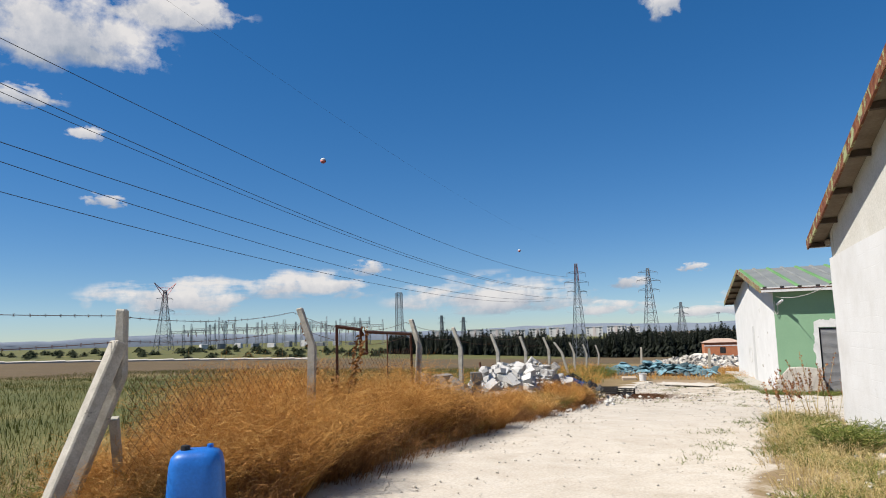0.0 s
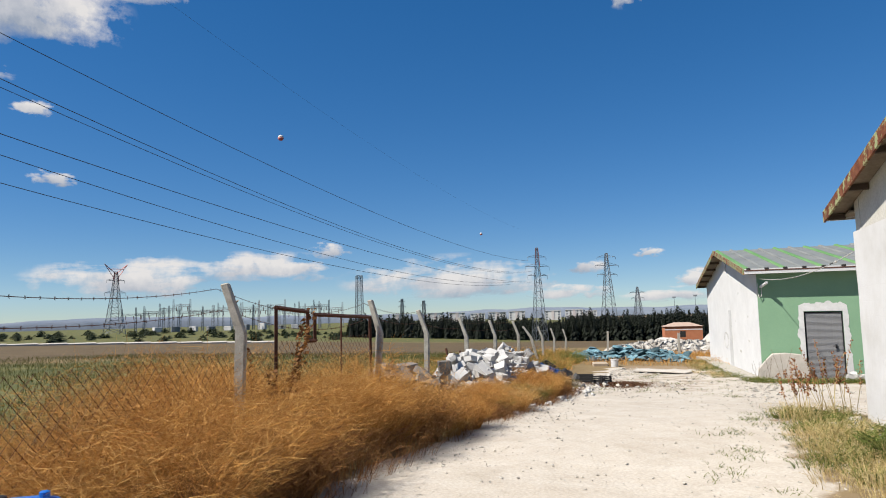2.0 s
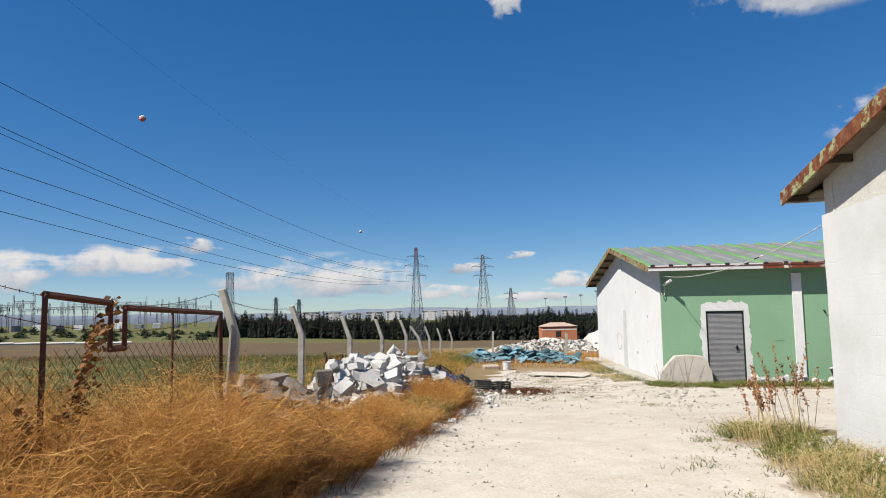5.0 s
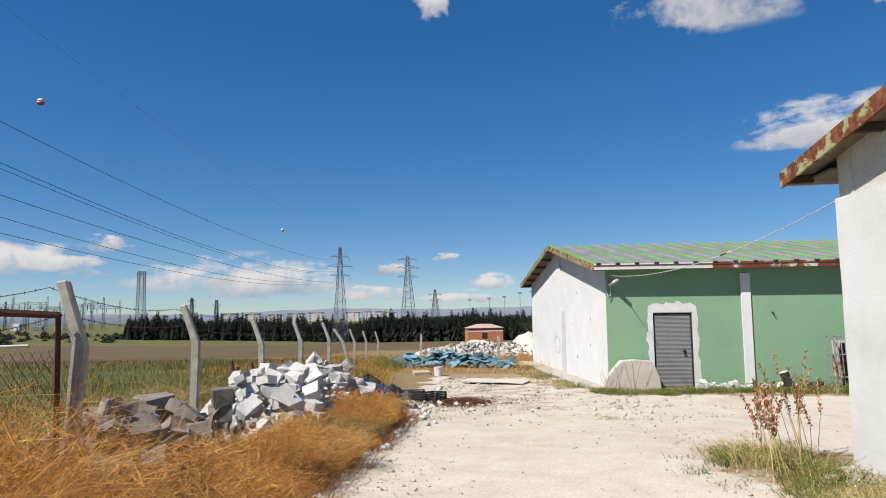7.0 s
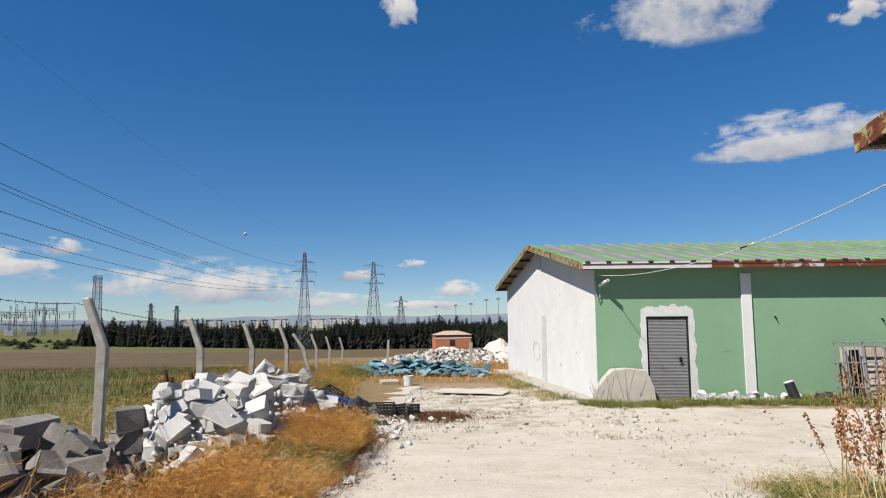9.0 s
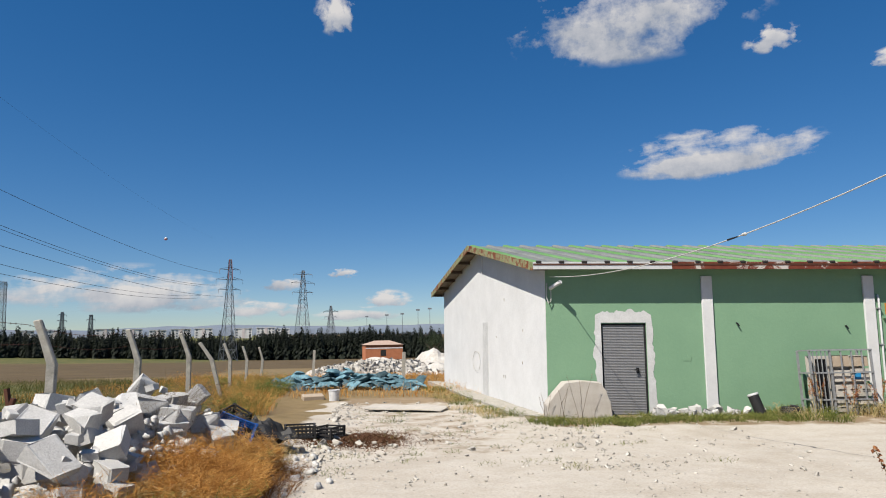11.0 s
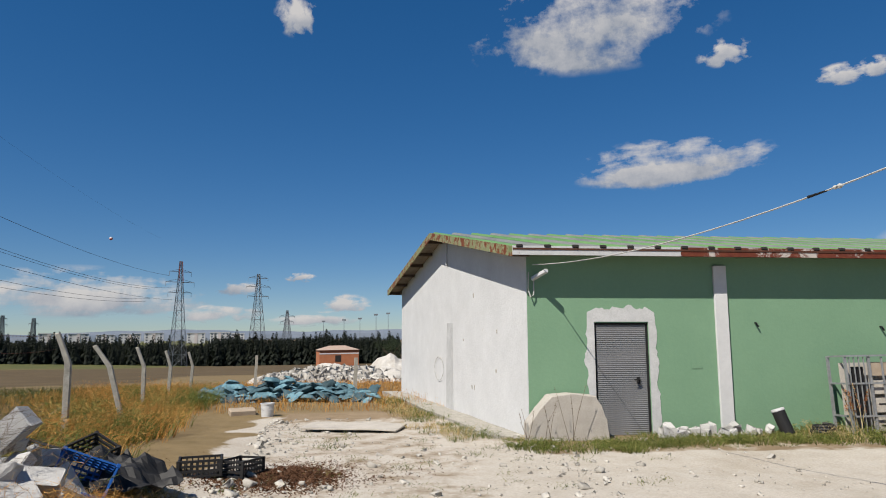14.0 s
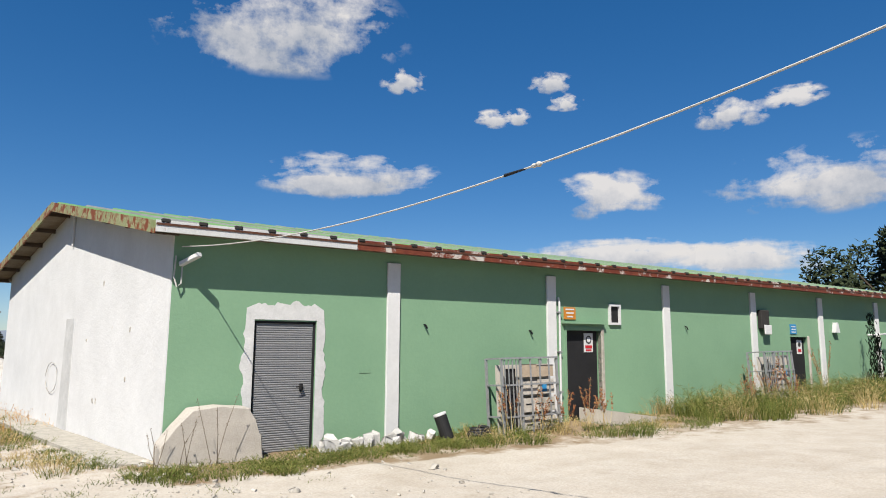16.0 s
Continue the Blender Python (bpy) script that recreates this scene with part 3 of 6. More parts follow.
# ---- front of the green shed ----
def ring_patch(x0, x1, top, wide, seed):
    """A ragged band of plaster round three sides of an opening."""
    rnd = random.Random(seed)
    n = 30
    path = [(x0, -0.02 + top * i / n, -1, 0) for i in range(n)] + [(x0 + (x1 - x0) * i / 20, top, 0, 1) for i in range(21)] + [(x1, top - top * i / n, 1, 0) for i in range(1, n + 1)]
    b = bmesh.new()
    prev = None
    for i, (x, z, nx, nz) in enumerate(path):
        w = wide * (0.95 + 0.45 * noise.noise((i * 0.22, seed, 0)) + rnd.uniform(-0.09, 0.09)) * (1.6 if nz else 1.0)
        dx, dz = nx * w, nz * w
        if i in (n, n + 20):
            dx, dz = (-w if i == n else w) * 0.5, w * 0.7
        q = [b.verts.new(c) for c in ((x, 0, z), (x + dx, 0, z + dz), (x + dx, -0.008, z + dz), (x, -0.012, z))]
        if prev:
            for k in range(4):
                b.faces.new((prev[k], prev[(k + 1) % 4], q[(k + 1) % 4], q[k]))
        prev = q
    return b


part("plaster_patch", ring_patch(1.235, 2.245, 2.02, 0.16, 5), M_PATCH, green, "rough white plaster round the steel door")
# steel door with fine horizontal ribs
door = part("door", box(1.27, 2.21, 0.05, 0.09, 0.02, 1.97), M_DOORGREY, green, "closed grey ribbed steel door")
frame_bm = box(1.24, 1.275, 0.03, 0.12, 0.0, 2.0)
box(2.205, 2.24, 0.03, 0.12, 0.0, 2.0, bm=frame_bm)
box(1.275, 2.205, 0.03, 0.12, 1.965, 2.0, bm=frame_bm)
part("door_frame", frame_bm, M_BLACK, door)
slat0 = None
for i in range(56):
    if slat0 is None:
        slat0 = part("slat", box(1.28, 2.20, 0.040, 0.052, 0.0, 0.024, 0.005), M_DOORGREY, door)
        sl = slat0
    else:
        sl = slat0.copy()
        scene.collection.objects.link(sl)
    sl.location.z = 0.03 + i * 0.0345
hb = box(2.0, 2.05, -0.005, 0.04, 0.92, 1.04, 0.006)
tube([(2.025, 0.0, 1.0), (2.025, -0.04, 1.0), (1.93, -0.045, 0.99)], 0.011, hb)
part("door_handle", hb, M_BLACK, door, "black lever handle")
for x in (3.51, 7.2, 10.86, 14.46, 17.96, 21.53, 25.1):
    part("pilaster", box(x, x + 0.25, -0.05, 0.002, -0.5, 3.05, 0.008), M_WHITE, green, "white painted pilaster")
# black leaf with its warning sign
door = part("door", box(7.78, 8.75, 0.10, 0.14, 0.03, 1.95), M_BLACK, green, "plain black metal door")
fb = box(7.70, 7.752, -0.02, 0.1, 0.0, 2.03)
box(7.752, 8.78, -0.02, 0.1, 1.955, 2.03, bm=fb)
part("door_frame", fb, M_GREEN, door, "green painted frame")
part("door_jamb", box(8.78, 8.86, -0.03, 0.1, -0.1, 2.0, 0.01), M_CONC, door, "bare grey jamb")
part("lintel", box(7.62, 8.86, -0.10, 0.0, 2.09, 2.13), M_GREEN, green, "small green ledge over the door")
sg = part("warning_sign", box(8.36, 8.62, 0.085, 0.098, 1.50, 1.90), M_SIGNWHITE, door, "white notice with red and black marks")
part("sign_mark", lathe([(0.085, 0), (0.085, 0.003)], 18), M_INK, sg).matrix_basis = pose(8.49, 0.084, 1.76, 90, 0, 0)
part("sign_disc", lathe([(0.055, 0), (0.055, 0.003)], 18), M_SIGNWHITE, sg).matrix_basis = pose(8.49, 0.081, 1.76, 90, 0, 0)
part("sign_bar", box(8.39, 8.59, 0.080, 0.0845, 1.58, 1.645), M_SIGNRED, sg)
part("sign_bar", box(8.41, 8.57, 0.080, 0.0845, 1.525, 1.56), M_SIGNRED, sg)
sg = part("wall_sign", box(7.69, 8.02, -0.02, -0.004, 2.18, 2.43), M_ORANGE, green, "orange notice with pale lines of writing")
for i, (a, c) in enumerate(((7.73, 7.98), (7.75, 7.96), (7.77, 7.94))):
    part("text_bar", box(a, c, -0.024, -0.0205, 2.37 - i * 0.075, 2.40 - i * 0.075), M_SIGNWHITE, sg)
wf = box(9.03, 9.075, -0.05, 0.1, 2.09, 2.54)
box(9.345, 9.39, -0.05, 0.1, 2.09, 2.54, bm=wf)
box(9.075, 9.345, -0.05, 0.1, 2.09, 2.14, bm=wf)
box(9.075, 9.345, -0.05, 0.1, 2.495, 2.54, bm=wf)
win = part("window", wf, M_SIGNWHITE, green, "small window in a white frame")
part("pane", box(9.075, 9.345, 0.0, 0.006, 2.14, 2.495), M_BLACK, win)
part("drain_pipe", tube([(7.53, -0.05, 0.1), (7.53, -0.05, 2.5), (7.53, -0.02, 2.62)], 0.022, None, 8), M_WHITE, green, "thin white pipe beside the pilaster")
for z in (0.7, 1.5, 2.3):
    part("pipe_clip", box(7.49, 7.57, -0.08, 0.0, z, z + 0.03), M_GALV, green)
# far door
door = part("door", box(16.42, 17.28, 0.10, 0.14, 0.03, 1.88), M_BLACK, green, "dark door behind a leaning pallet frame")
part("door_jamb", box(17.30, 17.40, -0.03, 0.1, -0.1, 1.92, 0.01), M_SLAB, door)
sg = part("warning_sign", box(16.88, 17.14, 0.085, 0.098, 1.42, 1.82), M_SIGNWHITE, door)
part("sign_bar", box(16.93, 17.09, 0.080, 0.0845, 1.48, 1.56), M_SIGNRED, sg)
part("sign_mark", lathe([(0.07, 0), (0.07, 0.003)], 14), M_INK, sg).matrix_basis = pose(17.01, 0.084, 1.69, 90, 0, 0)
sg = part("wall_sign", box(16.4, 16.72, -0.02, -0.004, 1.98, 2.25), M_SIGNBLUE, green, "blue notice with white lines")
for i in range(3):
    part("text_bar", box(16.45, 16.67, -0.024, -0.0205, 2.17 - i * 0.075, 2.20 - i * 0.075), M_SIGNWHITE, sg)
bx = part("meter_box", box(14.82, 15.2, -0.12, 0.0, 2.1, 2.6, 0.015), M_DARK, green, "broken dark box on the wall")
part("torn_cover", box(14.9, 15.22, -0.16, -0.125, 1.95, 2.2, 0.01), M_SIGNWHITE, bx)
part("wall_lamp", prism([(18.75, 2.05), (19.0, 2.05), (18.92, 2.35), (18.83, 2.35)], 0.12, None, pose(0, -0.124, 0)), M_SIGNWHITE, green, "small white wall lamp")
part("lamp_bracket", tube([(21.0, -0.01, 2.0), (21.2, -0.3, 2.02), (21.9, -0.32, 2.05)], 0.03, None, 6), M_SIGNWHITE, green)
for x, z in ((4.28, 2.0), (6.75, 1.93), (11.7, 2.1)):
    part("wall_hook", tube([(x, 0.0, z), (x, -0.045, z), (x + 0.04, -0.05, z - 0.07)], 0.016, None, 6), M_BLACK, green, "stub of black pipe in the wall")
part("socket_cover", box(3.02, 3.22, -0.008, 0.0, 1.18, 1.30), M_GREEN, green)
# tube lamp on a bracket at the corner, with its cable
lb = box(-0.04, 0.04, -0.42, 0.0, -0.035, 0.035, 0.012)
lm = part("tube_lamp", lb, M_SIGNWHITE, green, "white tube lamp on a bracket")
lm.matrix_basis = pose(0.12, -0.02, 2.78, -16, 0, 25)
part("lamp_cable", tube([(0.05, -0.02, 2.9), (0.03, -0.05, 2.6), (0.07, -0.08, 2.45), (0.13, -0.06, 2.5), (0.14, -0.04, 2.75)], 0.012, None, 5), M_ROPE, green)
# marks on the white gable, laid on its slanting plane
def on_gable(y, z, out=0.012):
    return Vector((-0.183 * y - out, y, z))
b = bmesh.new()
vs = [b.verts.new(on_gable(y, z, o)) for o in (0.006, -0.01) for y, z in ((4.4, -0.1), (5.05, -0.1), (4.95, 2.1), (4.45, 2.1))]
for q in ((0, 1, 2, 3), (7, 6, 5, 4), (0, 4, 5, 1), (1, 5, 6, 2), (2, 6, 7, 3), (3, 7, 4, 0)):
    b.faces.new([vs[i] for i in q])
part("cement_patch", b, M_GREYPATCH, green, "grey cement strip on the white gable")
part("wire_loop", tube([on_gable(5.6 + 0.42 * math.cos(a * 0.5), 0.95 + 0.3 * math.sin(a * 0.5), 0.03) for a in range(13)], 0.005, None, 5), M_CONC, green, "loop of old wire")
part("gable_pipe", tube([on_gable(4.9, 3.55, 0.03), on_gable(4.9, 4.15, 0.03)], 0.02, None, 6), M_WHITE, green)
rnd = random.Random(3)
for k in range(6):
    y, z = rnd.uniform(0.6, 4.2), rnd.uniform(0.5, 3.0)
    part("wall_chip", lump((0.02, rnd.uniform(0.02, 0.06), rnd.uniform(0.03, 0.11)), k, 0.4), M_CONC, green).location = on_gable(y, z, 0.0)

b = bmesh.new()
vs = [b.verts.new(on_gable(y, z, o)) for o in (0.62, 0.004) for y, z in ((0.1, -0.2), (10.2, -0.2), (10.2, 0.03), (0.1, 0.03))]
for q in ((0, 1, 2, 3), (7, 6, 5, 4), (0, 4, 5, 1), (1, 5, 6, 2), (2, 6, 7, 3), (3, 7, 4, 0)):
    b.faces.new([vs[i] for i in q])
bmesh.ops.subdivide_edges(b, edges=b.edges[:], cuts=10, use_grid_fill=True)
for v in b.verts:
    v.co += Vector((0.09 * noise.noise(v.co * 1.7), 0, 0.03 * noise.noise(v.co * 2.3)))
part("apron", b, M_CONC, green, "crumbling concrete apron along the gable")

# bulging lower render on the nearer shed
b = bmesh.new()
vs = []
for o in (-0.07, 0.02):
    for y, z in ((-0.02, -0.4), (12.0, -0.4), (12.0, 2.78), (-0.02, 2.78)):
        vs.append(b.verts.new((0.118 * y + o + (0.03 if z > 2 and o < 0 else 0), -y, z)))
for q in ((0, 1, 2, 3), (7, 6, 5, 4), (0, 4, 5, 1), (1, 5, 6, 2), (2, 6, 7, 3), (3, 7, 4, 0)):
    b.faces.new([vs[i] for i in q])
bmesh.ops.subdivide_edges(b, edges=b.edges[:], cuts=14, use_grid_fill=True)
for v in b.verts:
    v.co.x += 0.02 * noise.noise(v.co * 1.3) + 0.008 * noise.noise(v.co * 5)
part("lower_render", b, M_BLOCKWALL, near, "thick white render with a rounded top edge", smooth=True).data.set_sharp_from_angle(angle=radians(35))

# ---- things along the green wall ----
slab = thing("concrete_slab", pose(0, 23.42, -0.5), "broken pale concrete slab propped against the green wall", "concrete slab")
sb = prism([(-0.62, 0.0), (-0.62, 0.38), (-0.42, 0.62), (-0.22, 0.84), (0.15, 0.86), (0.56, 0.82), (0.60, 0.68), (0.66, 0.66), (0.68, 0.46), (0.74, 0.44), (0.78, 0.0)], 0.42)
bmesh.ops.bevel(sb, geom=sb.edges[:], offset=0.018, segments=1, affect="EDGES")
part("slab_body", sb, M_SLAB, slab)
rnd = random.Random(8)
for x, y, s in ((1.72, 23.35, 0.26), (1.95, 23.3, 0.2), (2.15, 23.55, 0.16), (2.5, 23.5, 0.18), (2.75, 23.4, 0.2), (2.95, 23.45, 0.16), (3.45, 23.5, 0.15), (2.6, 23.62, 0.28), (3.2, 23.6, 0.12), (1.82, 23.45, 0.34), (2.02, 23.4, 0.26), (2.35, 23.6, 0.2), (3.05, 23.62, 0.3), (3.3, 23.5, 0.22), (3.75, 23.65, 0.2), (4.1, 23.68, 0.18)):
    s *= 0.78
    ob = finish("rubble_block", lump((s, s * 0.8, s * 0.9), int(x * 100), 0.35), M_BLOCK, None, pose(x, y, gzf(x, y) + s * 0.38, rnd.uniform(-20, 20), rnd.uniform(-20, 20), rnd.uniform(0, 90)))
    tagged(ob, "broken white block at the foot of the green wall", "rubble", "rubble by the steel door")
pipe = thing("pipe_offcut", pose(3.87, 23.3, gzf(3.87, 23.3) + 0.02, -14, -14, 0), "black plastic pipe offcut with a white rim, leaning", "pipe")
part("pipe_body", lathe([(0.105, 0.0), (0.11, 0.02), (0.11, 0.40), (0.1, 0.42)], 18), M_BLACKP, pipe)
part("pipe_rim", lathe([(0.112, 0.405), (0.116, 0.42), (0.112, 0.45), (0.07, 0.452)], 18), M_SIGNWHITE, pipe, "white rim")
coil = finish("hose_coil", tube([(0.22 * math.cos(a * 0.6) * (1 - a * 0.012), 0.16 * math.sin(a * 0.6), 0.05 + 0.004 * a) for a in range(34)], 0.03, None, 6), M_BLACKP, None, pose(4.45, 23.2, gzf(4.4, 23.2)))
tagged(coil, "tangled black hose lying by the green wall", "hose")


def cage(x, y, w, seed, lean):
    """A leaning steel stillage with pale slatted panels behind its bars."""
    c = thing("stillage", pose(x, y, gzf(x, y) + 0.0, -lean, 0, 0), "grey steel stillage with pale panels standing in weeds", "stillage", "stillages at the doors")
    h = 1.34
    for i, px in enumerate((0, w * 0.33, w)):
        part("post", box(px - 0.02, px + 0.02, -0.02, 0.02, 0, h), M_GALV, c)
    for px in (0, w):
        part("post", box(px - 0.02, px + 0.02, 0.42, 0.46, 0, h), M_GALV, c)
    for z in (0.3, 0.85, h - 0.02):
        part("rail", box(-0.02, w + 0.02, -0.035, -0.021, z, z + 0.03), M_GALV, c)
        part("rail", box(-0.015, 0.015, 0.021, 0.42, z, z + 0.03), M_GALV, c)
        part("rail", box(w - 0.015, w + 0.015, 0.021, 0.42, z, z + 0.03), M_GALV, c)
    for i in range(4):
        part("bar", box(0.09 * i + 0.06, 0.09 * i + 0.075, -0.018, 0.0, 0.02, h - 0.03), M_GALV, c)
    for i in range(3):
        px = w * (0.5 + 0.17 * i)
        part("bar", box(px, px + 0.025, -0.018, 0.004, 0.02, h - 0.03), M_GALV, c)
    r = random.Random(seed)
    for j in range(4):
        for i in range(2):
            x0 = w * (0.36 + 0.32 * i)
            part("panel", box(x0, x0 + w * 0.29, 0.035 + 0.02 * i, 0.06 + 0.02 * i, 0.06 + 0.31 * j, 0.30 + 0.31 * j + r.uniform(-0.03, 0.02)), M_CARD if r.random() < 0.3 else M_CONC if r.random() < 0.3 else M_SLAB, c, "pale slatted panel")
    part("backing", box(0.03, w - 0.03, 0.2, 0.22, 0.03, 1.22), M_SLAB, c, "pale board behind the bars")
    for i in range(9):
        part("slit", box(w * 0.42 + (i % 3) * w * 0.2, w * 0.54 + (i % 3) * w * 0.2, 0.028, 0.034, 0.14 + (i // 3) * 0.36, 0.16 + (i // 3) * 0.36), M_BLACK, c)
    part("dark_board", box(w * 0.14, w * 0.3, 0.1, 0.13, 0.05, 1.15), M_BLACK, c)
    part("sticker", box(w * 0.72, w * 0.83, 0.05, 0.056, 0.72, 0.86), M_SIGNBLUE, c, "blue sticker")
    return c


cage(4.92, 23.1, 1.32, 2, 3)
cage(13.2, 23.05, 1.25, 6, 4)
step = finish("door_ramp", prism([(0, 0), (2.3, 0), (1.2, 0.16), (0, 0.34)], 0.9), M_SLAB, None, pose(7.5, 22.95, gzf(8, 23) - 0.06))
tagged(step, "worn concrete ramp below the black door", "ramp", kind="structure")

# rope between the two sheds, knotted half way
rope_pts = []
for i in range(25):
    t = i / 24
    rope_pts.append((-0.38 + 2.36 * t, 23.82 - 10.74 * t, 2.61 + 0.90 * t - 1.98 * t * (1 - t)))
rope = thing("rope", pose(0, 0, 0), "pale rope strung between the sheds, knotted with black tape", "rope")
part("cord", tube(rope_pts, 0.008, None, 6), M_ROPE, rope)
part("tape_wrap", tube([Vector(rope_pts[13]) + Vector((-0.015 + 0.0154 * k, 0.07 - k * 0.07, -0.004 + 0.006 * k)) for k in range(4)], 0.014, None, 6, 0.6), M_BLACK, rope, "black tape")
part("knot", lathe([(0.008, -0.06), (0.02, -0.03), (0.015, 0.0), (0.024, 0.03), (0.008, 0.07)], 8), M_ROPE, rope).matrix_basis = Matrix.Translation(Vector(rope_pts[13]) + Vector((0.053, -0.24, 0.025))) @ pose(0, 0, 0, 90, 0, 0)

# ---- fence ----
POSTS = [(-4.96, 3.58, 1.92), (-5.77, 6.77, 2.05), (-6.27, 10.49, 1.96), (-7.2, 14.0, 1.84), (-7.67, 17.3, 1.66), (-8.0, 20.4, 1.57), (-8.46, 24.0, 1.51), (-8.85, 26.4, 1.28), (-9.36, 30.2, 1.2), (-9.7, 33.6, 1.05), (-9.85, 36.6, 0.95)]
fence = thing("fence", pose(0, 0, 0), "wire fence on cranked concrete posts beside the field", "fence")


def concrete_post(x, y, top, lean, yaw):
    h = top - gzf(x, y) + 0.3
    arm, w = 0.50, 0.045
    pts = [(-w, 0), (w, 0), (w, h - arm - 0.02), (w - 0.20, h), (-w * 0.8 - 0.20, h - 0.02), (-w, h - arm)]
    b = prism(pts, 0.09, None, pose(0, -0.045, 0))
    bmesh.ops.bevel(b, geom=b.edges[:], offset=0.014, segments=1, affect="EDGES")
    p = part("post", b, M_CONC, fence, "cranked concrete post")
    turn = pose(0, 0, 0, 0, lean, yaw)
    p.matrix_basis = Matrix.Translation(Vector((x, y, top)) - turn @ Vector((-0.19, 0, h))) @ turn
    return p


for i, (x, y, top) in enumerate(POSTS):
    concrete_post(x, y, top, (20, 1.5, 4, 1, 1, 2, 0, -14, 0, 3, 4)[i], (32, 25, 14, 12, 12, 12, 12, 12, 12, 12, 12)[i])
b = prism([(-0.06, 0), (0.06, 0), (0.06, 1.85), (-0.06, 1.85)], 0.11)
bmesh.ops.bevel(b, geom=b.edges[:], offset=0.012, segments=1, affect="EDGES")
p = part("brace", b, M_CONC, fence, "leaning concrete strut")
p.matrix_basis = look((-5.0, 2.78, -0.05), (-4.95, 3.46, 1.58)) @ pose(0, 0, 0, 180, 0, 0)
b = prism([(-0.032, 0), (0.032, 0), (0.032, 1.1), (-0.032, 1.1)], 0.07)
p = part("brace", b, M_CONC, fence, "leaning concrete strut")
p.matrix_basis = look((-5.34, 3.95, 0.0), (-5.06, 3.6, 1.12)) @ pose(0, 0, 0, 180, 0, 0)


def netting(a, c, z0, z1):
    """Chain link: crossed thin wires between two posts."""
    b = bmesh.new()
    a, c = Vector(a), Vector(c)
    d = c - a
    n = d.length
    pitch, h = 0.11, z1 - z0
    k = -h
    while k < n:
        for sgn in (1, -1):
            s0, s1 = (k, k + h) if sgn == 1 else (k + h, k)
            q0, q1, e0, e1 = s0, s1, z0, z1
            if q0 > q1:
                q0, q1, e0, e1 = q1, q0, e1, e0
            if q1 <= 0 or q0 >= n:
                continue
            lo, hi = max(q0, 0.0), min(q1, n)
            f = lambda q: e0 + (e1 - e0) * (q - q0) / (q1 - q0)
            p0, p1 = a + d * (lo / n), a + d * (hi / n)
            mid = (p0 + p1) / 2
            sag = 0.03 * noise.noise((k * 3, sgn, z0))
            tube([(p0.x, p0.y, f(lo)), (mid.x + sag, mid.y, (f(lo) + f(hi)) / 2 + sag), (p1.x, p1.y, f(hi))], 0.0021, b, 3)
        k += pitch
    return b


for (x0, y0, t0), (x1, y1, t1) in [(POSTS[0], POSTS[1]), (POSTS[1], (-5.88, 7.62, 1.9))]:
    g = min(gzf(x0, y0), gzf(x1, y1))
    part("netting", netting((x0 + 0.1, y0, 0), (x1 + 0.1, y1, 0), g + 0.05, g + 1.28), M_RUSTIRON, fence, "thin rusty chain-link netting")


def barbed(p0, p1, sag):
    b = bmesh.new()
    p0, p1 = Vector(p0), Vector(p1)
    pts = [p0.lerp(p1, i / 12) + Vector((0, 0, -sag * 4 * (i / 12) * (1 - i / 12))) for i in range(13)]
    tube(pts, 0.0028, b, 4)
    for i in range(int((p1 - p0).length / 0.13)):
        t = (i + 0.5) * 0.13 / (p1 - p0).length
        q = p0.lerp(p1, t) + Vector((0, 0, -sag * 4 * t * (1 - t)))
        tube([q + Vector((0.008, -0.01, -0.013)), q + Vector((-0.008, 0.01, 0.013))], 0.0016, b, 3)
        tube([q + Vector((-0.008, 0.01, -0.013)), q + Vector((0.008, -0.01, 0.013))], 0.0016, b, 3)
    return b


prevs = [(-4.3, -0.2, 1.95)] + POSTS
for j, ((x0, y0, t0), (x1, y1, t1)) in enumerate(list(zip(prevs, POSTS))[:7]):
    for dz, dx, sg in ((-0.06, -0.12, 0.03 + 0.05 * (j % 2)), (-0.28, -0.02, 0.06)):
        part("barbed_wire", barbed((x0 + dx + (0.05 if dz < -0.2 else 0), y0, t0 + dz), (x1 + dx, y1, t1 + dz), sg if j != 2 else 0.2), M_RUSTIRON, fence, "rusty barbed wire")

# rusty gate frame leaning between two posts, with a notch in its top
gate = thing("gate_frame", pose(0, 0, 0), "rusty steel gate frame with chain-link netting, notched at the top", "gate")
g0, g1 = Vector((-5.83, 7.65, 0)), Vector((-6.22, 10.4, 0))
def gp(s, z):
    p = g0.lerp(g1, s)
    return Vector((p.x, p.y, z))
GATE_BARS = [((0.0, 0.15), (0.0, 1.80)), ((0.0, 1.80), (0.27, 1.755)), ((0.27, 1.755), (0.27, 1.39)), ((0.27, 1.39), (0.34, 1.39)), ((0.34, 1.39), (0.34, 1.72)), ((0.34, 1.72), (0.99, 1.68)), ((0.99, 1.68), (1.01, 0.1))]
for (s0, z0), (s1, z1) in GATE_BARS:
    a, c = gp(s0, z0), gp(s1, z1)
    d = (c - a).normalized() * 0.018
    part("bar", tube([a - d, c + d], 0.026, None, 4), M_RUSTIRON, gate)
part("stay", tube([gp(0.62, 0.1), gp(0.62, 1.72)], 0.012, None, 5), M_RUSTIRON, gate)
part("netting", netting(gp(0.02, 0), gp(0.98, 0), 0.15, 1.42), M_RUSTIRON, gate, "rusty chain-link netting")

# ---- blue drum ----
def squared(b):
    for v in b.verts:
        r = math.hypot(v.co.x, v.co.y)
        if r > 0.05:
            k = r / (abs(v.co.x) ** 4 + abs(v.co.y) ** 4) ** 0.25
            v.co.x, v.co.y = v.co.x * k * 0.92, v.co.y * k * 0.78
    return b


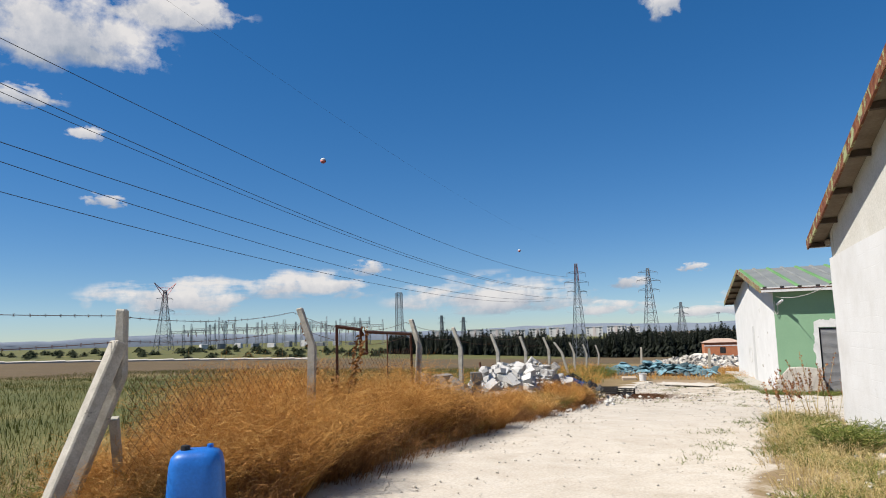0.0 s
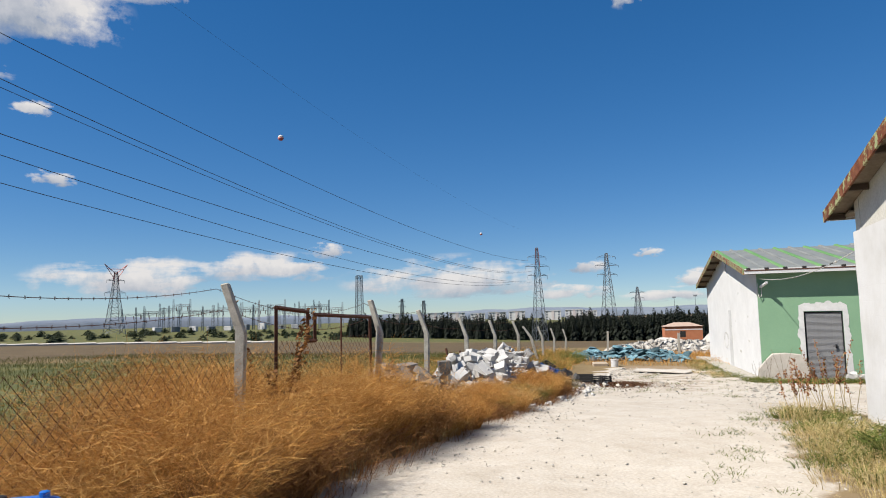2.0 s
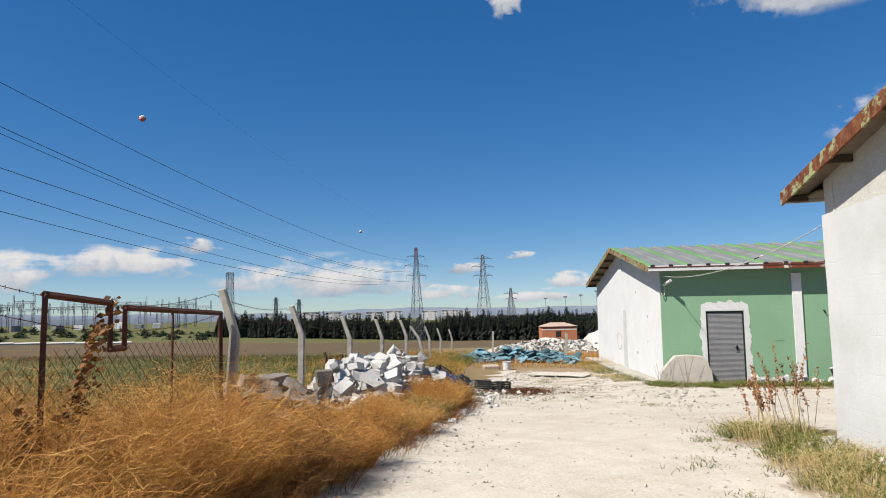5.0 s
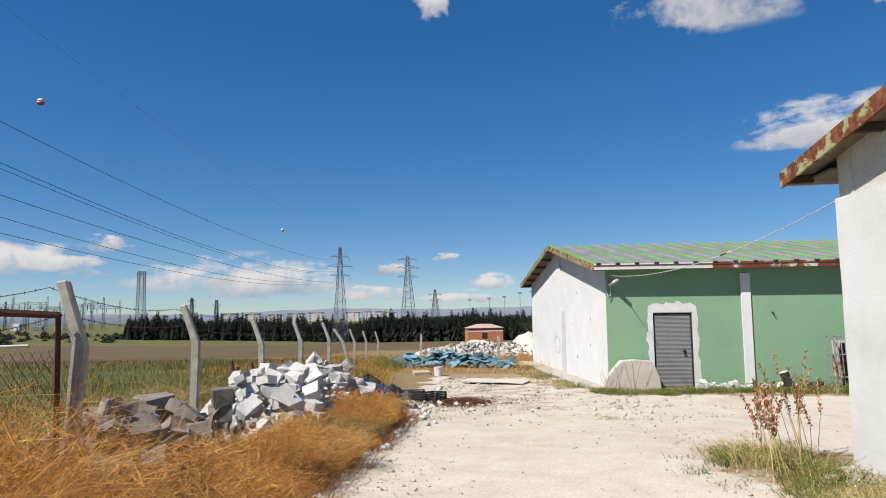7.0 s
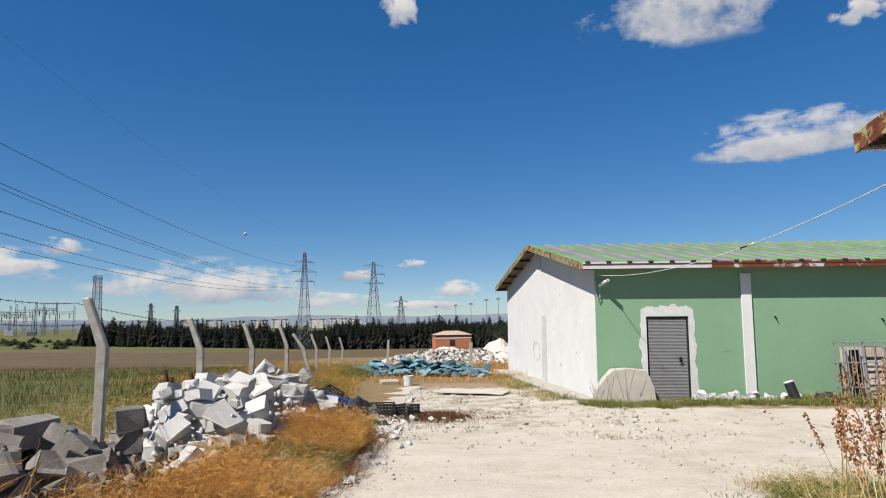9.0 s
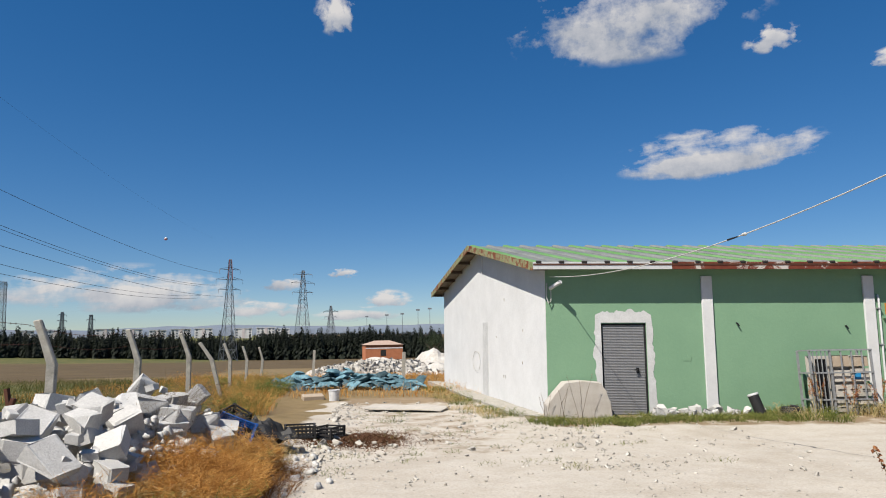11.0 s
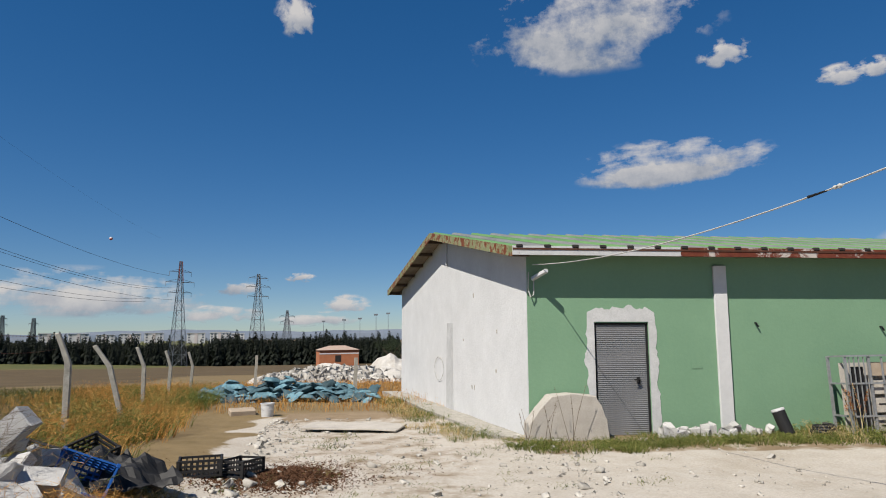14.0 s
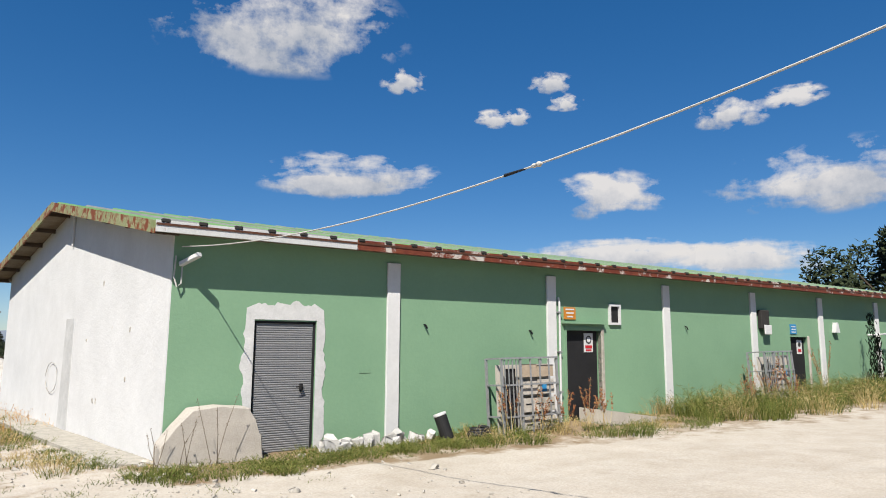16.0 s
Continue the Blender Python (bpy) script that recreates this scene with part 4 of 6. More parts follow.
drum = thing("plastic_drum", pose(-4.2, 3.72, gzf(-4.2, 3.7), 0, 0, 38), "blue plastic drum standing in the dry grass", "drum")
part("drum_body", squared(lathe([(0.19, 0.0), (0.235, 0.03), (0.232, 0.3), (0.226, 0.32), (0.23, 0.34), (0.215, 0.58), (0.20, 0.64), (0.17, 0.675), (0.12, 0.69), (0.01, 0.695)], 32)), M_BLUE, drum, smooth=True)
part("bung", lathe([(0.035, 0.69), (0.035, 0.725), (0.02, 0.73)], 12), M_BLACKP, drum, "black screw cap").location = (-0.08, -0.04, 0)
part("bung", lathe([(0.025, 0.69), (0.025, 0.715), (0.015, 0.72)], 12), M_BLUE, drum).location = (0.09, 0.05, 0)

# ---- heaps of blocks ----
def pile(n, place, sizes, mat, name, label, group, seed):
    r = random.Random(seed)
    tmpl = [lump(s, seed * 31 + i, 0.17, (0, 1, 1, 2)[i % 4], bevel=0.04) for i, s in enumerate(sizes * 2)]
    meshes = []
    for i, b in enumerate(tmpl):
        me = bpy.data.meshes.new(name)
        bmesh.ops.recalc_face_normals(b, faces=b.faces[:])
        b.to_mesh(me)
        b.free()
        me.materials.append(mat)
        meshes.append(me)
    for i in range(n):
        x, y, z, sc = place(r)
        ob = new(name, meshes[i % len(meshes)])
        ob.matrix_basis = pose(x, y, z, r.gauss(0, 20), r.gauss(0, 20), r.uniform(0, 180)) @ Matrix.Scale(sc, 4)
        tagged(ob, label, "block", group)


def heap_place(cx, cy, rx, ry, top, s0, s1):
    def f(r):
        while True:
            a, b = r.uniform(-1, 1), r.uniform(-1, 1)
            q = a * a + b * b
            if q < 1:
                break
        x, y = cx + a * rx - 0.17 * b * ry, cy + b * ry
        surf = top * (1 - q) ** 0.8
        sc = r.uniform(s0, s1)
        return x, y, gzf(x, y) + surf * r.uniform(0.55, 1.0) + 0.05, sc
    return f


WHITE = [(0.42, 0.24, 0.21), (0.32, 0.24, 0.22), (0.26, 0.22, 0.19), (0.2, 0.18, 0.16), (0.34, 0.24, 0.16), (0.16, 0.13, 0.11), (0.13, 0.12, 0.1), (0.1, 0.09, 0.07), (0.18, 0.14, 0.1)]
GREY = [(0.36, 0.22, 0.20), (0.28, 0.23, 0.19), (0.32, 0.22, 0.18), (0.2, 0.17, 0.15), (0.14, 0.12, 0.1)]
pile(185, heap_place(-6.7, 16.0, 1.0, 2.0, 0.98, 0.65, 1.1), WHITE, M_BLOCK, "aerated_block", "chipped white aerated concrete block in a heap", "white block heap", 4)
pile(95, heap_place(-6.5, 17.9, 1.1, 1.8, 0.95, 0.6, 1.1), WHITE, M_BLOCK, "aerated_block", "chipped white aerated concrete block in a heap", "white block heap", 5)
pile(170, heap_place(-6.75, 12.2, 0.8, 1.8, 0.76, 0.7, 1.2), GREY, M_GBLOCK, "rubble_block", "grey broken concrete block in a heap", "grey rubble heap", 6)
pile(14, heap_place(-5.75, 15.5, 0.4, 2.4, 0.1, 0.4, 0.8), WHITE, M_BLOCK, "aerated_block", "chipped white aerated concrete block in dry grass", "white block heap", 9)
for k in range(4):
    ob = finish("rubble_block", lump((0.25, 0.22, 0.2), 70 + k, 0.14), M_GBLOCK, None, pose(-6.36 + 0.02 * k, 13.3, gzf(-6.36, 13.3) + 0.12 + 0.2 * k, 3, 4 - 3 * k, 20 + 5 * k))
    tagged(ob, "grey concrete block in a rough stack", "block", "grey rubble heap")
ob = finish("block_core", rough_stone(3, 0.6), M_BLOCK, None, pose(-6.8, 16.0, 0.05) @ Matrix.Diagonal((1.1, 2.6, 0.9, 1)))
tagged(ob, "packed white rubble inside the block heap", "rubble")
ob = finish("block_core", rough_stone(4, 0.6), M_GBLOCK, None, pose(-6.75, 12.2, 0.05) @ Matrix.Diagonal((0.9, 2.4, 0.55, 1)))
tagged(ob, "packed grey rubble inside the heap", "rubble")


def crate(name, m, mat, label, group=""):
    """A ventilated plastic crate: corner posts, slatted sides and a ribbed base."""
    c = thing(name, m, label, "crate", group)
    w, d, h = 0.25, 0.17, 0.21
    for sx in (-1, 1):
        for sy in (-1, 1):
            part("corner_post", box(sx * w - 0.02, sx * w + 0.02, sy * d - 0.02, sy * d + 0.02, 0, h, 0.004), mat, c)
    for z in (0.0, 0.06, 0.12, h - 0.03):
        for sy in (-1, 1):
            part("slat", box(-w + 0.02, w - 0.02, sy * d - 0.009, sy * d + 0.009, z, z + 0.028), mat, c)
        for sx in (-1, 1):
            part("slat", box(sx * w - 0.009, sx * w + 0.009, -d + 0.02, d - 0.02, z, z + 0.028), mat, c)
    bb = None
    for i in range(6):
        bb = box(-w + 0.02, w - 0.02, -d + 0.03 + i * 0.048, -d + 0.05 + i * 0.048, 0.004, 0.016, bm=bb)
    for i in range(8):
        bb = box(-w + 0.04 + i * 0.058, -w + 0.055 + i * 0.058, -d + 0.02, d - 0.02, 0.018, 0.026, bm=bb)
    tagged(part("base_grid", bb, mat, c), kind="stuff")
    for i in range(6):
        for sy in (-1, 1):
            x = -w + 0.07 + i * 0.068
            part("upright", box(x, x + 0.018, sy * d - 0.006, sy * d + 0.006, 0.028, h - 0.03), mat, c)
    return c


crate("crate", pose(-5.35, 21.2, gzf(-5.35, 21.2), 0, 0, 12), M_BLACKP, "black plastic fruit crate lying on brown leaves")
crate("crate", pose(-4.88, 21.35, gzf(-4.88, 21.35) + 0.01, 0, 3, 70), M_BLACKP, "black plastic fruit crate lying on brown leaves")
crate("crate", pose(-5.95, 19.2, gzf(-5.95, 19.2) + 0.24, 58, 24, 20), M_BLUECRATE, "blue plastic crate tipped on its side against the rubble")
crate("crate", pose(-6.2, 19.9, gzf(-6.2, 19.9) + 0.28, 25, -15, 60), M_BLACKP, "black plastic crate tipped among dry weeds")
crate("crate", pose(-6.7, 20.1, gzf(-6.7, 20.1) + 0.22, -30, 20, 10), M_BLACKP, "black plastic crate tipped among dry weeds")
# crumpled black sheet by the crates
b = bmesh.new()
bmesh.ops.create_grid(b, x_segments=22, y_segments=22, size=0.6)
for v in b.verts:
    v.co.z = 0.30 * max(0, 1 - v.co.length / 0.7) + 0.16 * noise.noise(v.co * 4.5) + 0.06 * noise.noise(v.co * 12)
bmesh.ops.solidify(b, geom=b.faces[:], thickness=0.006)
sheet = tagged(finish("plastic_sheet", b, M_BLACKP, None, pose(-6.55, 20.0, gzf(-6.5, 20.0) + 0.1)), "crumpled black plastic sheeting among crates", "plastic sheet", "black plastic sheets")
copy_thing(sheet, pose(-5.95, 19.7, gzf(-5.95, 19.7) + 0.16, 0, 0, 130))
# white bucket, boards, flat panel
bk = thing("bucket", pose(-5.72, 28.4, gzf(-5.7, 28.4)) @ Matrix.Scale(0.72, 4), "white plastic bucket standing on bare soil", "bucket")
part("bucket_body", lathe([(0.19, 0.0), (0.22, 0.40), (0.235, 0.40), (0.235, 0.43), (0.21, 0.43), (0.18, 0.03)], 20), M_SIGNWHITE, bk, smooth=False)
part("bucket_handle", tube([(0.23 * math.cos(a), 0.23 * math.sin(a) * 0.2 - 0.22, 0.40 - 0.2 * math.sin(a)) for a in np.linspace(0, math.pi, 9)], 0.005, None, 4), M_GALV, bk)
tagged(finish("tray", box(-0.3, 0.3, -0.2, 0.2, 0, 0.14, 0.02), M_CARD, None, pose(-6.4, 28.9, gzf(-6.4, 28.9), 6, 0, 20)), "brown shallow wooden tray", "tray")
b = box(-0.95, 0.95, -0.45, 0.45, 0, 0.03, 0.004)
bmesh.ops.subdivide_edges(b, edges=b.edges[:], cuts=5, use_grid_fill=True)
for v in b.verts:
    v.co.z += 0.05 * noise.noise(v.co * 1.6) + 0.06
tagged(finish("sheet_panel", b, M_SLAB, None, pose(-3.6, 25.6, gzf(-3.6, 25.6), 0, 0, -15)), "warped pale panel lying flat on the ground", "panel")
# slim concrete stakes in the yard beyond
for x, y, h in ((-4.0, 37.0, 1.3), (-8.7, 43.0, 1.5)):
    b = prism([(-0.07, 0), (0.07, 0), (0.06, h), (-0.06, h)], 0.12)
    tagged(finish("stake", b, M_CONC, None, pose(x, y, gzf(x, y) - 0.05, 0, 2, 10)), "short concrete stake in dry grass", "stake")
for x, y, h, l in ((-8.3, 17.6, 0.9, 14), (-8.15, 17.9, 1.0, -12), (-7.9, 18.4, 0.95, -16)):
    tagged(finish("iron_stake", tube([(0, 0, 0), (0, 0.02, h)], 0.035, None, 5), M_RUSTIRON, None, pose(x, y, gzf(x, y), 0, l, 0)), "rusty leaning stake by the fence", "stake")

# ---- blue sacks ----
def sack_mesh(seed):
    b = bmesh.new()
    bmesh.ops.create_grid(b, x_segments=7, y_segments=5, size=0.5)
    r = random.Random(seed)
    for v in b.verts:
        e = (1 - (2 * v.co.x) ** 4) * (1 - (2 * v.co.y) ** 4)
        v.co.z = 0.16 * max(0, e) ** 0.5 + 0.04 * noise.noise(v.co * 5 + Vector((seed, 0, 0)))
    top = b.faces[:]
    ret = bmesh.ops.duplicate(b, geom=b.verts[:] + b.edges[:] + top)
    for g in ret["geom"]:
        if isinstance(g, bmesh.types.BMVert):
            g.co.z = -0.3 * g.co.z
    bmesh.ops.remove_doubles(b, verts=b.verts[:], dist=0.004)
    for v in b.verts:
        v.co.x *= 0.85
        v.co.y *= 0.55
    me = bpy.data.meshes.new("sack")
    bmesh.ops.recalc_face_normals(b, faces=b.faces[:])
    b.to_mesh(me)
    b.free()
    me.polygons.foreach_set("use_smooth", [True] * len(me.polygons))
    me.materials.append(M_BAG)
    return me


SACKS = [sack_mesh(i) for i in range(5)]
rnd = random.Random(12)
for i in range(280):
    t = rnd.random()
    x, y = -8.3 + 4.9 * t + rnd.uniform(-0.2, 0.2), 33.2 - 0.9 * t + rnd.uniform(-0.9, 1.1)
    crest = (0.30 + 0.34 * math.sin(math.pi * min(1, t * 1.1)) ** 0.5) * (0.65 if 0.18 < t < 0.28 else 1)
    z = gzf(x, y) + rnd.uniform(0.05, 1.0) * crest * max(0.1, 1 - abs(y - 33.3 + 0.9 * t) / 1.4)
    ob = new("sack", SACKS[i % 5])
    ob.matrix_basis = pose(x, y, z, rnd.uniform(-35, 35), rnd.uniform(-28, 28), rnd.uniform(-80, 80)) @ Matrix.Scale(rnd.uniform(0.42, 0.72), 4)
    tagged(ob, "faded teal woven sack slumped in a heap", "sack", "heap of blue sacks")

# ---- distance ----
def polar(az, d):
    a = radians(az)
    return -d * math.sin(a), d * math.cos(a)


def white_heap(x, y, rx, ry, h, seed):
    b = bmesh.new()
    bmesh.ops.create_grid(b, x_segments=46, y_segments=22, size=1.0)
    for v in b.verts:
        q = v.co.x ** 2 + v.co.y ** 2
        px, py = v.co.x * rx, v.co.y * ry
        k = max(0, 1 - q)
        v.co = Vector((px, py, h * k ** 0.6 * (0.75 + 0.45 * noise.noise((px * 0.5 + seed, py * 0.5, 0))) + (0.25 * noise.noise((px * 1.7, py * 1.7, seed)) if k > 0 else 0) - 0.15))
    ob = finish("quarry_mound", b, M_HEAP, None, pose(x, y, gzf(x, y)))
    return tagged(ob, "long heap of pale quarry stone beyond the yard", "stone heap")


white_heap(-4.9, 50.0, 5.6, 2.4, 1.15, 1)
white_heap(0.2, 52.0, 5.6, 2.6, 1.9, 5)
rnd = random.Random(21)
stones = []
for i in range(1100):
    x, y = rnd.uniform(-9.5, 4), 49.5 + rnd.uniform(-2.2, 2.0)
    s = rnd.uniform(0.15, 0.5)
    k = max(0, 1 - ((x + 5.6) / 4.6) ** 2 - ((y - 50) / 2.2) ** 2)
    k2 = max(0, 1 - ((x + 0.2) / 5.0) ** 2 - ((y - 52) / 2.4) ** 2)
    stones.append(pose(x, y, gzf(x, y) + max(0.7 * k, 1.2 * k2), rnd.uniform(0, 90), rnd.uniform(0, 90), rnd.uniform(0, 360)) @ Matrix.Scale(s, 4))
tagged(stack(lump((1.0, 0.8, 0.7), 7, 0.35, 2), stones, "loose_stones", M_HEAP), "loose pale stones on the heaps", "stones", kind="stuff")

# unfinished brick house
x, y = -7.9, 88.0
hz = gzf(x, y) + 0.1
hs = thing("house", pose(x, y, hz, 0, 0, 12) @ Matrix.Scale(0.64, 4), "small unfinished orange brick house with a pale low roof", "house")
part("wall", box(-3.4, 3.4, -2.5, 2.5, -1.2, 3.6), M_BRICK, hs)
# no hole is cut: the opening's shade is a near-black block on the wall
part("window", box(-0.7, 0.3, -2.54, -2.4, 1.6, 2.7), M_DARK, hs, "dark block standing in for the shade of an empty opening")
part("band", box(-3.42, 3.42, -2.53, -2.5, 2.9, 3.1), M_APT, hs)
b = bmesh.new()
lo = [b.verts.new(c) for c in ((-3.6, -2.7, 3.6), (3.6, -2.7, 3.6), (3.6, 2.7, 3.6), (-3.6, 2.7, 3.6))]
hi = [b.verts.new(c) for c in ((-1.4, 0, 4.35), (1.4, 0, 4.35))]
b.faces.new((lo[0], lo[1], hi[1], hi[0]))
b.faces.new((lo[1], lo[2], hi[1]))
b.faces.new((lo[2], lo[3], hi[0], hi[1]))
b.faces.new((lo[3], lo[0], hi[0]))
b.faces.new(lo)
part("roof", b, M_ROOFTILE, hs)


def beam(b, p0, p1, r):
    tube([p0, p1], r, b, 3)


def pylon(az, d, top_elev, half, arms, red, label="grey lattice transmission pylon", top=0.14, horns=False):
    """A square tapering lattice tower with cross arms."""
    x, y = polar(az, d)
    z0 = gzf(x, y)
    h = 1.6 + d * math.tan(radians(top_elev)) - z0
    p = thing("pylon", pose(x, y, z0, 0, 0, az + 20), label, "pylon", "pylons")
    r = d * 0.00042
    levels = [h * (1 - (1 - i / 11) ** 1.25) for i in range(12)]
    wid = lambda z: half * (1 - top) * (1 - z / h) ** 1.15 + half * top
    for sx in (-1, 1):
        for sy in (-1, 1):
            part("tower_leg", tube([(sx * wid(a), sy * wid(a), a) for a in levels], r, None, 3), M_PYLON, p)
    b = bmesh.new()
    for a, c in zip(levels, levels[1:]):
        wa, wc = wid(a), wid(c)
        for (ax, ay), (bx_, by) in (((-1, -1), (1, -1)), ((1, -1), (1, 1)), ((1, 1), (-1, 1)), ((-1, 1), (-1, -1))):
            beam(b, (ax * wa, ay * wa, a), (bx_ * wc, by * wc, c), r * 0.55)
            beam(b, (bx_ * wa, by * wa, a), (ax * wc, ay * wc, c), r * 0.55)
            beam(b, (ax * wc, ay * wc, c), (bx_ * wc, by * wc, c), r * 0.5)
    part("bracing", b, M_PYLON, p)
    for f, ln in arms:
        z = h * f
        for sx in (-1, 1):
            b = bmesh.new()
            w = wid(z)
            tip = (sx * ln, 0, z)
            beam(b, (sx * w, -w, z), tip, r * 0.7)
            beam(b, (sx * w, w, z), tip, r * 0.7)
            beam(b, (sx * w, 0, z + ln * 0.22), tip, r * 0.6)
            beam(b, tip, (sx * ln, 0, z - 1.4), r * 0.6)
            part("cross_arm", b, M_PYLONRED if red and f > 0.9 else M_PYLON, p)
    if red:
        b = bmesh.new()
        zt = levels[8]
        for sx in (-1, 1):
            beam(b, (sx * wid(zt) * 1.1, -wid(zt) * 1.1, zt), (sx * wid(h) * 1.2, -wid(h), h), r * 1.05)
        if horns:
            for sx in (-1, 1):
                beam(b, (0, 0, h - 1.0), (sx * 5.0, 0, h + 3.4), r * 1.4)
                beam(b, (sx * wid(h), 0, h - 3.4), (sx * 5.0, 0, h + 3.4), r * 1.2)
            beam(b, (-3.6, 0, h + 1.2), (3.6, 0, h + 1.2), r)
        part("painted_top", b, M_PYLONRED, p, "red painted top")
    return p


pylon(16.35, 232, 5.99, 2.3, ((0.70, 3.6), (0.80, 4.4), (0.90, 3.4)), True, label="lattice transmission pylon with a red painted top")
pylon(10.42, 420, 5.28, 4.6, ((0.72, 6.5), (0.84, 7.5), (0.95, 6.0)), False)
pylon(51.2, 330, 4.4, 3.6, ((0.66, 4.6), (0.86, 3.8)), True, horns=True, label="lattice transmission pylon with a red painted top")
pylon(31.9, 380, 4.0, 2.1, ((0.97, 2.4), (0.8, 2.0)), False, top=0.7)
pylon(8.0, 620, 2.33, 4.5, ((0.7, 6), (0.85, 7)), False)
pylon(28.2, 700, 1.9, 2.2, ((0.7, 4), (0.9, 3.5)), False, top=0.4)
pylon(26.3, 720, 1.7, 2.2, ((0.8, 4),), False, top=0.5)
for az, d, te in ((3.6, 260, 1.5), (2.3, 260, 1.6), (1.0, 250, 1.9), (0.0, 250, 2.0), (5.2, 300, 1.4)):
    x, y = polar(az, d)
    z0 = gzf(x, y)
    h = 1.6 + d * math.tan(radians(te)) - z0
    q = thing("floodlight_mast", pose(x, y, z0), "slim dark mast above the trees", "mast", "masts")
    part("pole", tube([(0, 0, 0), (0, 0, h)], 0.16, None, 5, 0.5), M_PYLON, q)
    part("head", box(-0.7, 0.7, -0.15, 0.15, h - 0.6, h), M_PYLON, q)

# overhead lines: each hangs in its own upright plane, (offset, curve of height against y)
LINES = [(-3, 3.635e-4, -0.1080, 27.87), (-4, 4.73e-4, -0.1360, 24.52), (3, 3.96e-4, -0.1307, 27.04), (-4, 2.94e-4, -0.0874, 18.95), (3, 4.2e-4, -0.1225, 20.75), (4, 3.6e-4, -0.1000, 17.85)]
FOOT, AWAY = Vector((-77, 259)), (Vector((-55, 29)) - Vector((-77, 259))).normalized()
SIDE = Vector((AWAY.y, -AWAY.x))
lines = thing("power_line", pose(0, 0, 0), "sagging high-voltage conductors crossing the field", "power line")


def line_point(off, a, b_, c, y):
    q = FOOT + SIDE * off + AWAY * ((y - FOOT.y) / AWAY.y)
    return Vector((q.x, q.y, a * y * y + b_ * y + c))


for off, a, b_, c in LINES:
    part("conductor", tube([line_point(off, a, b_, c, -60 + i * 292 / 34) for i in range(35)], 0.035, None, 4), M_CABLE, lines)
earth = (0, 3.4e-4, -0.1150, 43.0)
part("earth_wire", tube([line_point(*earth, -60 + i * 292 / 34) for i in range(35)], 0.012, None, 3), M_CABLE, lines, "thin earth wire")
for az, el, d, r in ((38.43, 15.52, 95, 0.42), (21.15, 7.36, 175, 0.38)):
    x, y = polar(az, d)
    bl = thing("marker_ball", pose(x, y, 1.6 + d * math.tan(radians(el))), "red and white aircraft marker ball on the earth wire", "marker ball", "marker balls")
    part("upper_half", lathe([(r, 0.0), (r * 0.87, r * 0.5), (r * 0.5, r * 0.87), (0.02, r)], 16), M_SIGNWHITE, bl, smooth=True)
    part("lower_half", lathe([(0.02, -r), (r * 0.5, -r * 0.87), (r * 0.87, -r * 0.5), (r, 0.0)], 16), M_PYLONRED, bl, "red half", smooth=True)

# switchyard gantries
rnd = random.Random(31)
for i in range(20):
    az = 34.5 + i * 0.8 + rnd.uniform(-0.2, 0.2)
    d = rnd.uniform(380, 460)
    x, y = polar(az, d)
    h, w = rnd.uniform(10, 15), rnd.uniform(8, 16)
    g = thing("gantry", pose(x, y, gzf(x, y), 0, 0, az + rnd.uniform(-25, 25)), "grey steel switchyard gantry", "gantry", "switchyard gantries")
    for sx in (-1, 1):
        b = bmesh.new()
        for e in (-0.6, 0.6):
            beam(b, (sx * w / 2 + e, 0, 0), (sx * w / 2 + e * 0.4, 0, h + 3), 0.16)
        for k in range(6):
            beam(b, (sx * w / 2 - 0.5, 0, k * h / 6), (sx * w / 2 + 0.5, 0, (k + 1) * h / 6), 0.1)
        part("gantry_post", b, M_PYLON, g)
    b = bmesh.new()
    for e in (0, 1.1):
        beam(b, (-w / 2, 0, h - e), (w / 2, 0, h - e), 0.14)
    for k in range(8):
        beam(b, (-w / 2 + k * w / 8, 0, h - 1.1 * (k % 2)), (-w / 2 + (k + 1) * w / 8, 0, h - 1.1 * ((k + 1) % 2)), 0.1)
    part("gantry_beam", b, M_PYLON, g)
    for k in range(3):
        part("insulator", tube([(-w / 3 + k * w / 3, 0, h - 1.2), (-w / 3 + k * w / 3, 0, h - 3.4)], 0.16, None, 4), M_RUSTIRON, g)
for i in range(10):
    x, y = polar(36 + i * 1.35, 400)
    q = thing("transformer", pose(x, y, gzf(x, y), 0, 0, rnd.uniform(0, 90)), "low pale switchyard equipment box", "transformer", "switchyard boxes")
    part("tank", box(-2.2, 2.2, -1.3, 1.3, 0, rnd.uniform(2, 4), 0.1), M_APT if i % 2 else M_PYLON, q)


# apartment blocks on the skyline
def apartment(az, d, w, floors, base):
    x, y = polar(az, d)
    fl = 3.0
    h = floors * fl
    a = thing("apartment_block", pose(x, y, base, 0, 0, az), "white apartment block on the skyline", "building", "apartment blocks")
    part("wall", box(-w / 2, w / 2, 0, 12, -6, h), M_APT, a)
    part("roof", box(-w / 2 - 0.5, w / 2 + 0.5, -0.5, 12.5, h, h + 0.5), M_APT, a)
    part("stair_bay", box(-1.6, 1.6, -0.4, 0, -6, h - 0.2), M_APTRED, a)
    n = int(w / 4)
    for f in range(floors):
        for k in range(n):
            xc = -w / 2 + (k + 0.5) * w / n
            if abs(xc) < 2.6:
                continue
            part("window", box(xc - 1.0, xc + 1.0, -0.12, 0.02, f * fl + 0.7, f * fl + 2.3), M_APTDARK, a)


